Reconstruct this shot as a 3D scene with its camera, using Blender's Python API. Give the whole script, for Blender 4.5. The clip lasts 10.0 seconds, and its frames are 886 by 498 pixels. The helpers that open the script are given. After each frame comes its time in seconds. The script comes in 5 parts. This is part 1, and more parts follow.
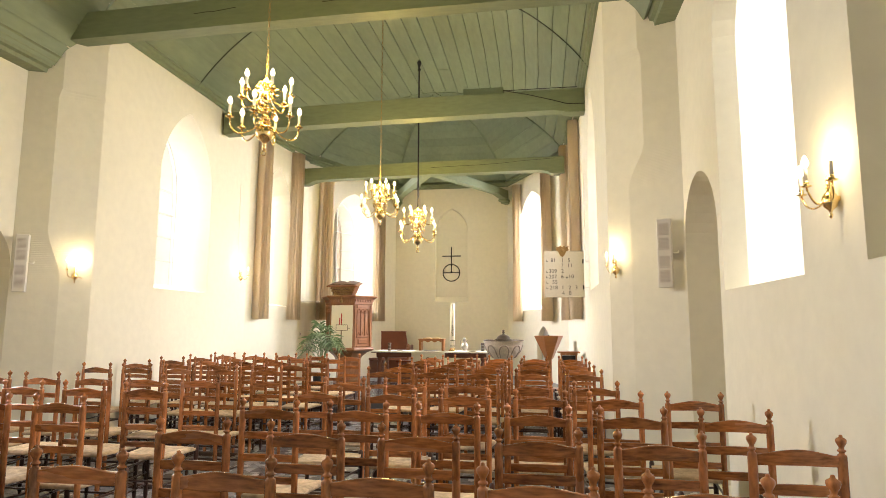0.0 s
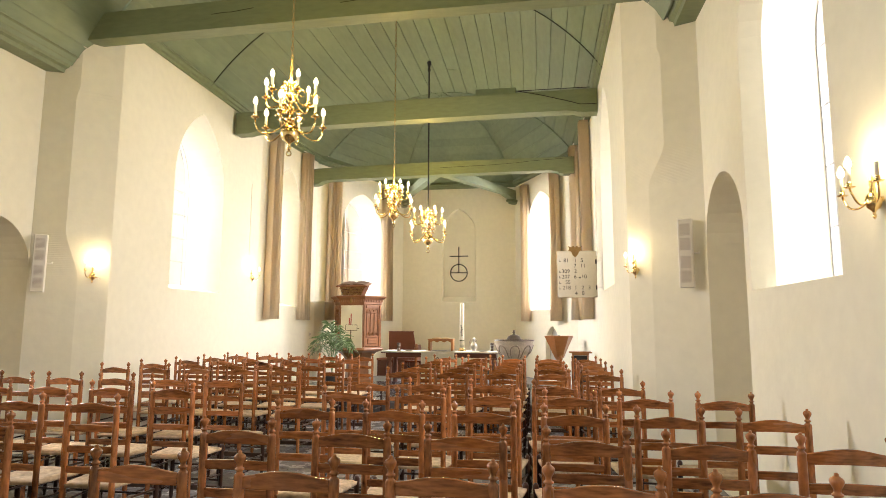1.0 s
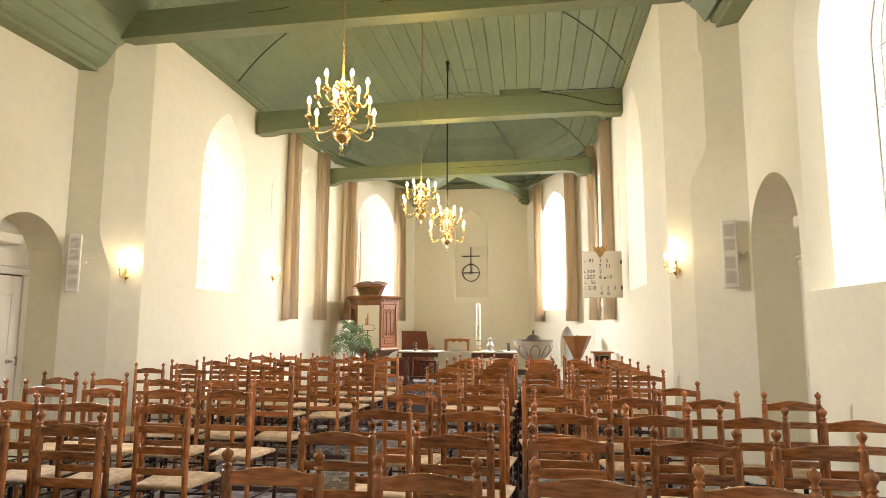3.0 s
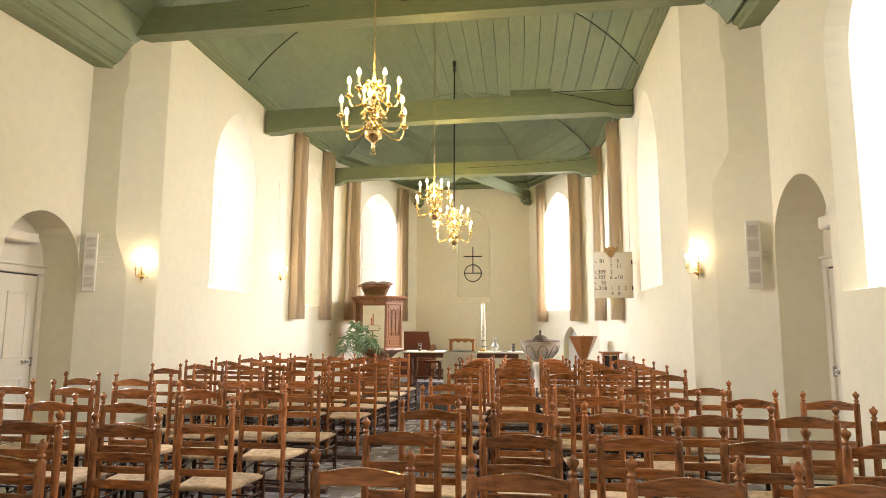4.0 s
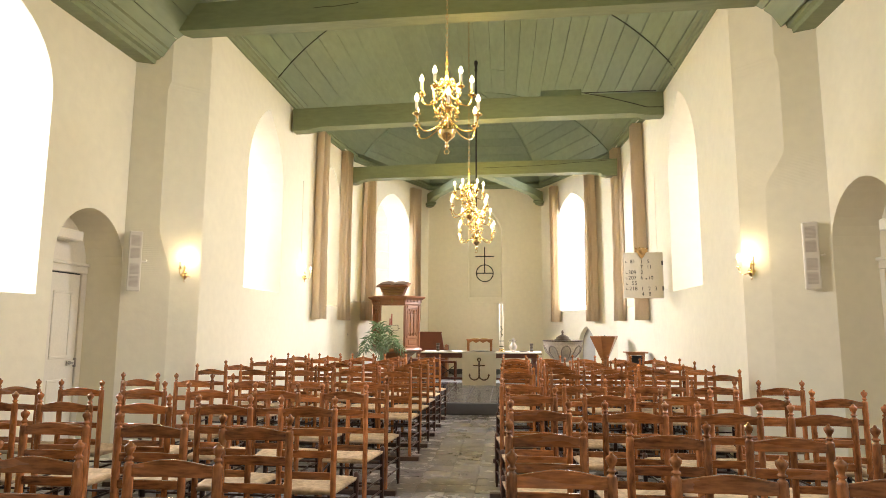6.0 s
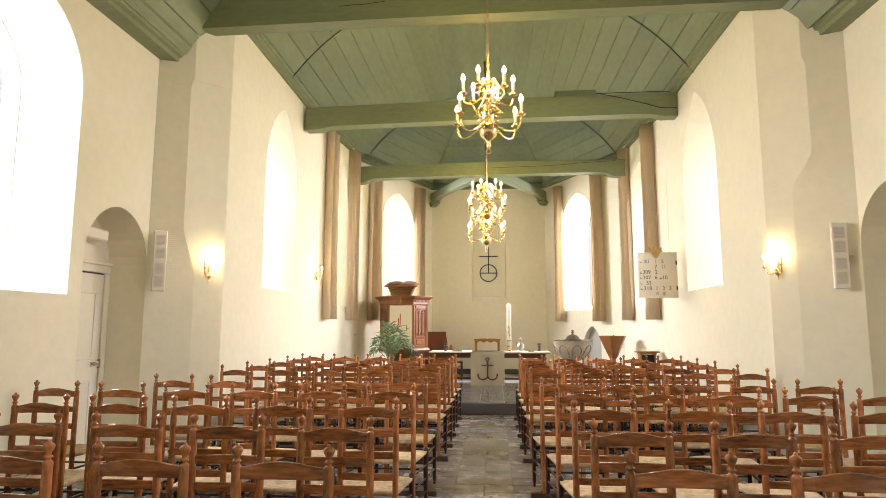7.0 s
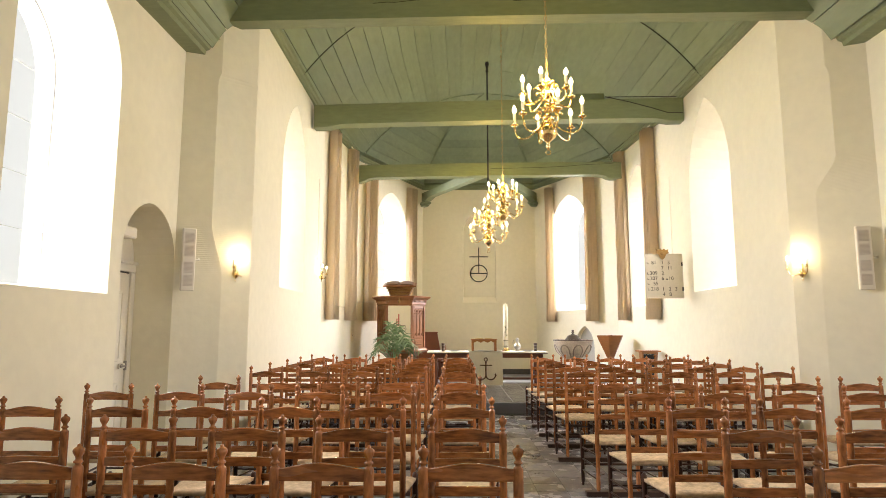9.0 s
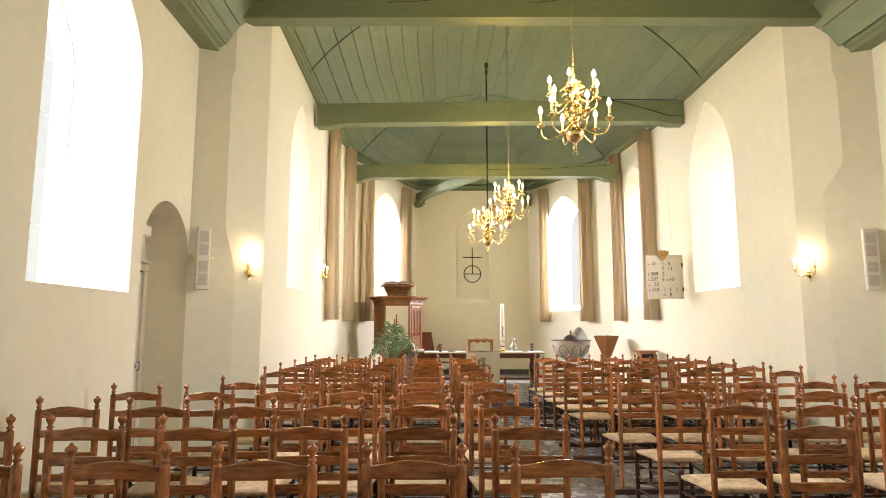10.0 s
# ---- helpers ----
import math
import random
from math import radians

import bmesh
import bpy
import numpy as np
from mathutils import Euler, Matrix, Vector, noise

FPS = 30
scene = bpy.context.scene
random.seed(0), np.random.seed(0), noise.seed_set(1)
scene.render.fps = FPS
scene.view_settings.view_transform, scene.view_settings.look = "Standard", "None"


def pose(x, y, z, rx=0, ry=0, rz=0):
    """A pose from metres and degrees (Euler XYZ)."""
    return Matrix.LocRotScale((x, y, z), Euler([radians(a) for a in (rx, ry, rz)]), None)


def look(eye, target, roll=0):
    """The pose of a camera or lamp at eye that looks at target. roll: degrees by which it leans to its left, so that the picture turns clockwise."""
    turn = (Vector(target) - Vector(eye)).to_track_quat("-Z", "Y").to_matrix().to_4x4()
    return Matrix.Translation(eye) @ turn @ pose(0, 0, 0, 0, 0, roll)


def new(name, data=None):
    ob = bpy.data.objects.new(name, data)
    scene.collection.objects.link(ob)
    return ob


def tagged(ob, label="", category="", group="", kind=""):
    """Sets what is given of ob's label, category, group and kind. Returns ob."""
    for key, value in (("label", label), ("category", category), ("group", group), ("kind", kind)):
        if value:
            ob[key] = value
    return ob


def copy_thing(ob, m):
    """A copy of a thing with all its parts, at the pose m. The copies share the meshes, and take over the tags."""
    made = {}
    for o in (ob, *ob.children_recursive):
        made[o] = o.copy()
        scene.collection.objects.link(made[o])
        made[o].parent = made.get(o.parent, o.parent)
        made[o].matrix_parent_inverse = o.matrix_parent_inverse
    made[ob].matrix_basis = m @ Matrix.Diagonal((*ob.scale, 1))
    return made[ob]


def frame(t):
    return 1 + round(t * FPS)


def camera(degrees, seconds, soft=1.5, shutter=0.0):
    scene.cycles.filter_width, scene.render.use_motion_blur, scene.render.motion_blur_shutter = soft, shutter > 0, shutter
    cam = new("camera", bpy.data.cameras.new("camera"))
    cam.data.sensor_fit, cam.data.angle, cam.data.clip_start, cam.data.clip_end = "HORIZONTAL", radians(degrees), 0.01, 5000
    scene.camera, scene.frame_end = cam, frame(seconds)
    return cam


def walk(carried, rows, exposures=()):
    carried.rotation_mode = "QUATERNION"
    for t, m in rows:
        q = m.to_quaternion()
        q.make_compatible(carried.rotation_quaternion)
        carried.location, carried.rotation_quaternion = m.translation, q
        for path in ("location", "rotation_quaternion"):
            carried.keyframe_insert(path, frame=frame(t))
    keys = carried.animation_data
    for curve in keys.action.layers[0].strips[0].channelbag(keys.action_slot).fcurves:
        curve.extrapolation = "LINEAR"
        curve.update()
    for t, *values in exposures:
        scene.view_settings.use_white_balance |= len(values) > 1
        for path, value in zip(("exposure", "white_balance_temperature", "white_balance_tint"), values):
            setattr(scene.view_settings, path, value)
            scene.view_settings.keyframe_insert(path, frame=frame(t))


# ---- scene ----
import itertools

EXPO = -1.11
cam = camera(71.6, 10.0, soft=0.5)
PATH = [
    (0, (-0.135, 0.267, 1.483), (-0.448, 2.226, 1.733), 0.2),
    (0.5, (-0.234, 0.247, 1.485), (-0.547, 2.207, 1.735), 0.2),
    (1, (-0.348, 0.222, 1.483), (-0.66, 2.181, 1.733), 0.2),
    (1.5, (-0.444, 0.203, 1.481), (-0.757, 2.162, 1.732), 0.2),
    (2, (-0.561, 0.188, 1.483), (-0.876, 2.147, 1.734), 0.2),
    (2.5, (-0.692, 0.17, 1.487), (-1.0, 2.13, 1.737), 0.2),
    (4, (-1.232, 0.103, 1.481), (-1.487, 2.071, 1.732), 0.2),
    (4.5, (-1.4, 0.092, 1.479), (-1.644, 2.061, 1.731), 0.2),
    (5, (-1.603, 0.073, 1.484), (-1.836, 2.043, 1.735), 0.1),
    (5.5, (-1.793, 0.061, 1.482), (-2.012, 2.033, 1.733), 0.2),
    (7, (-2.478, 0.015, 1.479), (-2.639, 1.992, 1.73), 0.1),
    (7.5, (-2.713, 0.007, 1.484), (-2.841, 1.987, 1.735), 0.1),
    (8, (-2.94, -0.002, 1.474), (-3.031, 1.98, 1.726), 0.0),
    (8.5, (-3.129, -0.01, 1.476), (-3.192, 1.973, 1.728), 0.0),
    (9, (-3.337, -0.017, 1.477), (-3.368, 1.967, 1.729), -0.0),
    (9.5, (-3.531, -0.023, 1.475), (-3.528, 1.961, 1.727), -0.0),
    (10, (-3.764, -0.023, 1.463), (-3.725, 1.96, 1.718), -0.0),
]
walk(cam, [(t, look(eye, target, roll)) for t, eye, target, roll in PATH], exposures=[(0.0, EXPO), (10.0, EXPO)])

# ---- light: overcast sky through the windows, warm lamps inside ----
world = bpy.data.worlds.new("sky")
world.use_nodes = True
scene.world = world
wn, wl = world.node_tree.nodes, world.node_tree.links
sky = wn.new("ShaderNodeTexSky")
sky.sky_type, sky.sun_disc = "NISHITA", False
sky.sun_elevation, sky.sun_rotation = radians(55), radians(200)
cloud = wn.new("ShaderNodeMix")
cloud.data_type = "RGBA"
cloud.inputs["Factor"].default_value = 0.85
cloud.inputs["B"].default_value = (6.2, 6.1, 6.0, 1)  # an even overcast
wl.new(sky.outputs[0], cloud.inputs["A"])
wl.new(cloud.outputs["Result"], wn["Background"].inputs[0])
sky.air_density, sky.dust_density, sky.ozone_density = 0.5, 6.0, 0.5
wn["Background"].inputs[1].default_value = 0.335
DAY, WARM, CANDLE = (0.95, 0.925, 1.0), (1.0, 0.68, 0.16), (1.0, 0.78, 0.46)
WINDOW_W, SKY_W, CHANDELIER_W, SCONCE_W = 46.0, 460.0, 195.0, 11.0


def area_lamp(name, m, sx, sy, watts, colour):
    d = bpy.data.lights.new(name, "AREA")
    d.shape, d.size, d.size_y, d.energy, d.color = "RECTANGLE", sx, sy, watts, colour
    ob = new(name, d)
    ob.matrix_world = m
    return ob


def point_lamp(name, place, watts, colour, radius):
    d = bpy.data.lights.new(name, "POINT")
    d.energy, d.color, d.shadow_soft_size = watts, colour, radius
    ob = new(name, d)
    ob.location = place
    return ob


# ---- materials ----
def material(name, colour, rough=0.6, metal=0.0, vary=0.12, scale=3.0, fine=40.0, bump=0.1, stretch=(1, 1, 1), spread=0.0, island=0.0, coat=0.0, hue=None):
    """A node material: base colour with variation at two scales, fine relief; spread: change from object to object, island: from piece to piece."""
    m = bpy.data.materials.new(name)
    m.use_nodes = True
    n, l = m.node_tree.nodes, m.node_tree.links
    b = n["Principled BSDF"]
    b.inputs["Roughness"].default_value, b.inputs["Metallic"].default_value = rough, metal
    if coat:
        b.inputs["Coat Weight"].default_value, b.inputs["Coat Roughness"].default_value = coat, 0.12
    tc = n.new("ShaderNodeTexCoord")
    mp = n.new("ShaderNodeMapping")
    mp.inputs["Scale"].default_value = stretch
    l.new(tc.outputs["Object"], mp.inputs["Vector"])
    src = mp.outputs[0]
    if spread:
        oi = n.new("ShaderNodeObjectInfo")
        add = n.new("ShaderNodeVectorMath")
        mul = n.new("ShaderNodeMath")
        mul.operation = "MULTIPLY"
        mul.inputs[1].default_value = 37.0
        l.new(oi.outputs["Random"], mul.inputs[0])
        l.new(src, add.inputs[0])
        l.new(mul.outputs[0], add.inputs[1])
        src = add.outputs[0]
    big, small = n.new("ShaderNodeTexNoise"), n.new("ShaderNodeTexNoise")
    for t, s, d in ((big, scale, 3), (small, fine, 4)):
        t.inputs["Scale"].default_value, t.inputs["Detail"].default_value = s, d
        l.new(src, t.inputs["Vector"])
    mix = n.new("ShaderNodeMath")
    mix.operation = "ADD"
    l.new(big.outputs[0], mix.inputs[0])
    l.new(small.outputs[0], mix.inputs[1])
    rng = n.new("ShaderNodeMapRange")
    for k, v in (("From Min", 0.6), ("From Max", 1.4), ("To Min", 0.0), ("To Max", 1.0)):
        rng.inputs[k].default_value = v
    l.new(mix.outputs[0], rng.inputs["Value"])
    cm = n.new("ShaderNodeMix")
    cm.data_type = "RGBA"
    lo = [c * (1 - vary) for c in colour]
    hi = [min(1, c * (1 + vary)) for c in (hue or colour)]
    cm.inputs["A"].default_value, cm.inputs["B"].default_value = (*lo, 1), (*hi, 1)
    l.new(rng.outputs[0], cm.inputs["Factor"])
    out = cm.outputs["Result"]
    if spread or island:
        hsv = n.new("ShaderNodeHueSaturation")
        r2 = n.new("ShaderNodeMapRange")
        k = spread or island
        r2.inputs["To Min"].default_value, r2.inputs["To Max"].default_value = 1 - k, 1 + k
        rnd = n.new("ShaderNodeObjectInfo").outputs["Random"] if spread else n.new("ShaderNodeNewGeometry").outputs["Random Per Island"]
        l.new(rnd, r2.inputs["Value"])
        l.new(r2.outputs[0], hsv.inputs["Value"])
        l.new(out, hsv.inputs["Color"])
        out = hsv.outputs[0]
    l.new(out, b.inputs["Base Color"])
    if bump:
        bp = n.new("ShaderNodeBump")
        bp.inputs["Strength"].default_value, bp.inputs["Distance"].default_value = bump, 0.01
        l.new(small.outputs[0], bp.inputs["Height"])
        l.new(bp.outputs[0], b.inputs["Normal"])
    r3 = n.new("ShaderNodeMapRange")
    r3.inputs["To Min"].default_value, r3.inputs["To Max"].default_value = max(0.02, rough - 0.08), min(1, rough + 0.08)
    l.new(big.outputs[0], r3.inputs["Value"])
    l.new(r3.outputs[0], b.inputs["Roughness"])
    return m


def glowing(name, colour, strength):
    m = bpy.data.materials.new(name)
    m.use_nodes = True
    b = m.node_tree.nodes["Principled BSDF"]
    b.inputs["Base Color"].default_value = (*colour, 1)
    b.inputs["Emission Color"].default_value, b.inputs["Emission Strength"].default_value = (*colour, 1), strength
    return m


def glass(name):
    m = bpy.data.materials.new(name)
    m.use_nodes = True
    n, l = m.node_tree.nodes, m.node_tree.links
    tr, gl, mx, fr = (n.new("ShaderNode" + k) for k in ("BsdfTransparent", "BsdfGlossy", "MixShader", "Fresnel"))
    gl.inputs["Roughness"].default_value = 0.03
    tr.inputs["Color"].default_value = (0.95, 0.97, 0.95, 1)
    l.new(fr.outputs[0], mx.inputs[0])
    l.new(tr.outputs[0], mx.inputs[1])
    l.new(gl.outputs[0], mx.inputs[2])
    l.new(mx.outputs[0], n["Material Output"].inputs[0])
    return m


PLASTER = material("limewashed plaster", (0.80, 0.758, 0.610), 0.9, vary=0.05, scale=0.7, fine=9, bump=0.25)
GREEN = material("green painted boards", (0.190, 0.236, 0.146), 0.5, vary=0.16, scale=1.2, fine=14, bump=0.12, stretch=(1, 0.25, 1), island=0.10)
BEAM = material("green painted oak beam", (0.182, 0.216, 0.120), 0.5, vary=0.18, scale=1.0, fine=22, bump=0.25, stretch=(0.25, 1, 1))
CHAIR = material("varnished beech", (0.105, 0.032, 0.010), 0.26, vary=0.42, scale=6, fine=55, bump=0.06, stretch=(1, 1, 0.3), spread=0.2, coat=0.65, hue=(0.45, 0.162, 0.050))
SLATW = material("varnished beech slat", (0.105, 0.032, 0.010), 0.26, vary=0.42, scale=6, fine=55, bump=0.06, stretch=(0.22, 1, 1.3), spread=0.2, coat=0.65, hue=(0.45, 0.162, 0.050))
# Dark wood of rungs and front legs, deepened by the shade under the seats.
RUNG = material("dark rung with shade", (0.040, 0.014, 0.007), 0.30, vary=0.35, scale=6, fine=40, bump=0.06, spread=0.2)
BATTEN = material("dark floor batten", (0.050, 0.023, 0.012), 0.5, vary=0.25, scale=3, fine=30, stretch=(0.2, 1, 1))
RUSH = material("woven rush", (0.36, 0.255, 0.145), 0.7, vary=0.30, scale=8, fine=28, bump=0.6, stretch=(1, 1, 1), spread=0.18, hue=(0.55, 0.40, 0.24))
TILE = material("grey brown floor tile", (0.165, 0.160, 0.165), 0.26, vary=0.2, scale=5, fine=22, bump=0.3, spread=0.22, hue=(0.250, 0.222, 0.203))
TILEJ = material("grey brown floor tiles", (0.165, 0.160, 0.165), 0.26, vary=0.2, scale=5, fine=22, bump=0.3, island=0.22, hue=(0.250, 0.222, 0.203))
MORTAR = material("floor mortar", (0.20, 0.188, 0.178), 0.9, vary=0.2)
BLUESTONE = material("dark blue stone", (0.085, 0.083, 0.082), 0.5, vary=0.2, scale=3, fine=40)
BRASS = material("polished brass", (0.90, 0.69, 0.34), 0.18, metal=1.0, vary=0.08, bump=0.02)
# Chain brass is darkened to offset the point lamp hung close to it.
CHAIN = material("dimmed brass chain", (0.34, 0.23, 0.10), 0.4, metal=0.9, vary=0.2, bump=0.02)
IRON = material("black iron", (0.02, 0.02, 0.022), 0.5, metal=0.3, vary=0.2)
CURTAIN = material("beige curtain cloth", (0.78, 0.68, 0.52), 0.9, vary=0.14, scale=5, fine=120, bump=0.3, stretch=(1, 1, 0.15))
OAK = material("dark polished oak", (0.29, 0.12, 0.048), 0.35, vary=0.3, scale=3, fine=26, bump=0.08, stretch=(1, 1, 0.3), coat=0.3)
OAKR = material("red brown table wood", (0.12, 0.036, 0.018), 0.3, vary=0.3, scale=3, fine=26, bump=0.05, stretch=(0.3, 1, 1), coat=0.3)
HONEY = material("honey coloured wood", (0.35, 0.14, 0.042), 0.4, vary=0.2, scale=4, fine=30, bump=0.05, stretch=(0.3, 1, 1), coat=0.2)
LEATHER = material("red brown leather", (0.20, 0.065, 0.036), 0.4, vary=0.2, scale=4, fine=60, bump=0.2)
LINEN = material("white linen", (0.80, 0.76, 0.66), 0.9, vary=0.04, scale=4, fine=150, bump=0.25)
CREAM = material("cream cloth", (0.84, 0.78, 0.63), 0.9, vary=0.06, scale=5, fine=140, bump=0.25)
WAX = material("white candle wax", (0.82, 0.77, 0.64), 0.4, vary=0.03, bump=0)
# The font's carved arches, a darker stone than its bowl.
CARVED = material("darker stone carving", (0.30, 0.255, 0.215), 0.85, vary=0.3, scale=6, fine=30, bump=0.4)
STONE = material("pale sandstone", (0.60, 0.53, 0.45), 0.85, vary=0.25, scale=4, fine=30, bump=0.4)
PEWTER = material("grey pewter", (0.42, 0.40, 0.37), 0.3, metal=1.0, vary=0.15, bump=0.05)
COPPER = material("dark bronze", (0.11, 0.085, 0.07), 0.35, metal=0.7, vary=0.25)
WHITE = material("white paint", (0.78, 0.74, 0.66), 0.5, vary=0.04, bump=0.03)
DOORW = material("old cream door paint", (0.74, 0.69, 0.58), 0.55, vary=0.06, scale=2, bump=0.05)
MESH = material("speaker holes", (0.20, 0.12, 0.09), 0.7, vary=0.1)
GREYN = material("grey painted surface", (0.44, 0.43, 0.39), 0.9, vary=0.1)
GOLD = material("gilding", (0.30, 0.18, 0.065), 0.38, metal=0.7, vary=0.2, fine=60, bump=0.3)
BLACK = material("black paint", (0.015, 0.014, 0.013), 0.5, vary=0.1)
RED = material("red embroidery", (0.45, 0.04, 0.03), 0.8, vary=0.1)
BROWN = material("brown embroidery", (0.11, 0.065, 0.035), 0.85, vary=0.1)
LEAF = material("palm leaf", (0.16, 0.25, 0.11), 0.33, vary=0.35, scale=8, island=0.35)
POT = material("dark flower pot", (0.05, 0.05, 0.055), 0.45, vary=0.15)
SOIL = material("potting soil", (0.03, 0.02, 0.015), 0.9, vary=0.2)
BULB = glowing("lit candle bulb", (1.0, 0.82, 0.52), 22.0)
SEAM = material("dark seam between boards", (0.03, 0.035, 0.02), 0.8, vary=0.2)
GLASS = glass("window glass")


def translucent(m, colour, amount):
    """Lets some of the light from behind come through a cloth."""
    n, l = m.node_tree.nodes, m.node_tree.links
    tr, mx = n.new("ShaderNodeBsdfTranslucent"), n.new("ShaderNodeMixShader")
    tr.inputs["Color"].default_value = (*colour, 1)
    mx.inputs[0].default_value = amount
    l.new(n["Principled BSDF"].outputs[0], mx.inputs[1])
    l.new(tr.outputs[0], mx.inputs[2])
    l.new(mx.outputs[0], n["Material Output"].inputs[0])


translucent(CURTAIN, (0.86, 0.74, 0.56), 0.36)

# ---- mesh helpers ----
def part(name, bm, mat, parent=None, label="", smooth=False):
    me = bpy.data.meshes.new(name)
    bmesh.ops.recalc_face_normals(bm, faces=bm.faces)
    if smooth:
        for f in bm.faces:
            f.smooth = True
    bm.to_mesh(me)
    bm.free()
    me.materials.append(mat)
    ob = new(name, me)
    if parent is not None:
        ob.parent = parent
    if label:
        ob["label"] = label
    return ob


def thing(name, place, label, category, group="", rz=0):
    ob = new(name)
    ob.empty_display_size = 0.1
    ob.matrix_world = pose(*place, 0, 0, rz)
    return tagged(ob, label, category, group)


def box(bm, x0, x1, y0, y1, z0, z1, bevel=0.0, m=None):
    v = [bm.verts.new(p) for p in itertools.product((x0, x1), (y0, y1), (z0, z1))]
    fs = [bm.faces.new([v[i] for i in q]) for q in ((0, 1, 3, 2), (4, 6, 7, 5), (0, 4, 5, 1), (2, 3, 7, 6), (0, 2, 6, 4), (1, 5, 7, 3))]
    if bevel:
        es = {e for f in fs for e in f.edges}
        r = bmesh.ops.bevel(bm, geom=list(es), offset=bevel, segments=1, affect="EDGES")
        v = list({w for f in r["faces"] for w in f.verts} | {w for w in v if w.is_valid})
    if m is not None:
        bmesh.ops.transform(bm, matrix=m, verts=v)
    return bm


def lathe(bm, profile, seg=12, m=None):
    """Turned body about z from (radius, z) pairs; a radius of 0 closes an end."""
    rings = []
    for r, z in profile:
        if r <= 1e-5:
            rings.append([bm.verts.new((0, 0, z))])
        else:
            rings.append([bm.verts.new((r * math.cos(2 * math.pi * k / seg), r * math.sin(2 * math.pi * k / seg), z)) for k in range(seg)])
    for a, b in zip(rings, rings[1:]):
        for k in range(seg):
            j = (k + 1) % seg
            if len(a) == 1 and len(b) == 1:
                continue
            if len(a) == 1:
                bm.faces.new((a[0], b[k], b[j]))
            elif len(b) == 1:
                bm.faces.new((a[k], a[j], b[0]))
            else:
                bm.faces.new((a[k], a[j], b[j], b[k]))
    for ring in (rings[0], rings[-1]):
        if len(ring) > 2:
            bm.faces.new(ring)
    if m is not None:
        bmesh.ops.transform(bm, matrix=m, verts=[v for r in rings for v in r])
    return bm


def tube(bm, pts, r, seg=6, closed=False, r_end=None):
    pts = [Vector(p) for p in pts]
    rings = []
    n = len(pts)
    for i, p in enumerate(pts):
        a, b = (pts[i - 1], pts[(i + 1) % n]) if closed else (pts[max(0, i - 1)], pts[min(n - 1, i + 1)])
        q = (b - a).to_track_quat("Z", "Y").to_matrix()
        rr = r if r_end is None else r + (r_end - r) * i / (n - 1)
        rings.append([bm.verts.new(p + q @ Vector((rr * math.cos(2 * math.pi * k / seg), rr * math.sin(2 * math.pi * k / seg), 0))) for k in range(seg)])
    for i in range(n if closed else n - 1):
        a, b = rings[i], rings[(i + 1) % n]
        for k in range(seg):
            bm.faces.new((a[k], a[(k + 1) % seg], b[(k + 1) % seg], b[k]))
    if not closed:
        bm.faces.new(rings[0])
        bm.faces.new(rings[-1])
    return bm


def prism(bm, loop, axis, a, b):
    """The polygon loop of (u, v), from a to b along the axis: x (u=y, v=z), y (u=x, v=z) or z (u=x, v=y)."""
    put = {"x": lambda u, v, w: (w, u, v), "y": lambda u, v, w: (u, w, v), "z": lambda u, v, w: (u, v, w)}[axis]
    A, B = ([bm.verts.new(put(u, v, w)) for u, v in loop] for w in (a, b))
    n = len(loop)
    bm.faces.new(A)
    bm.faces.new(B)
    for k in range(n):
        bm.faces.new((A[k], A[(k + 1) % n], B[(k + 1) % n], B[k]))
    return bm


def arch_loop(u0, u1, z0, spring, apex, n=9):
    """A pointed arch: sill, jambs, and two arcs that meet at the apex; the same count for every arch."""
    c, h, r = (u0 + u1) / 2, (u1 - u0) / 2, apex - spring
    k = (r * r - h * h) / (2 * h)  # how far past the centre each arc is struck from
    R = h + k
    end = math.atan2(r, k)
    left = [(c + k - R * math.cos(end * i / n), spring + R * math.sin(end * i / n)) for i in range(n + 1)]
    right = [(2 * c - u, z) for u, z in reversed(left[:-1])]
    return [(u0, z0)] + left + right + [(u1, z0)]


def wall(name, p0, p1, out, z0, z1, thick, holes=()):
    """A wall whose inner face runs from p0 to p1; out: which side is outside (1: right of the way p0 to p1).
    holes: (inner loop, outer loop) of (u, z), u in metres from p0, or (inner, outer, middle, how deep the middle lies)."""
    p0, p1 = Vector((*p0, 0)), Vector((*p1, 0))
    d = (p1 - p0).normalized()
    nrm = Vector((d.y, -d.x, 0)) * out
    L = (p1 - p0).length
    bm = bmesh.new()
    loops = [([(0, z0), (L, z0), (L, z1), (0, z1)],) * 2] + list(holes)
    sides = ([], [])
    for inner, outer, *waist in loops:
        vs = []
        for k, lp in enumerate((inner, outer)):
            v = [bm.verts.new(p0 + d * u + nrm * (thick * k) + Vector((0, 0, z))) for u, z in lp]
            sides[k].extend(bm.edges.new((v[i], v[(i + 1) % len(v)])) for i in range(len(v)))
            vs.append(v)
        if waist:
            vs.insert(1, [bm.verts.new(p0 + d * u + nrm * waist[1] + Vector((0, 0, z))) for u, z in waist[0]])
        for a, b in zip(vs, vs[1:]):
            for i in range(len(a)):
                j = (i + 1) % len(a)
                bm.faces.new((a[i], a[j], b[j], b[i]))
    for es in sides:
        bmesh.ops.triangle_fill(bm, use_beauty=True, use_dissolve=False, edges=es, normal=nrm)
    ob = part(name, bm, PLASTER)
    return tagged(ob, "cream limewashed plaster church wall", "wall", kind="structure")


XC, R_VAULT, ZC = -2.58, 3.90, 3.15  # the vault's axis, radius and centre


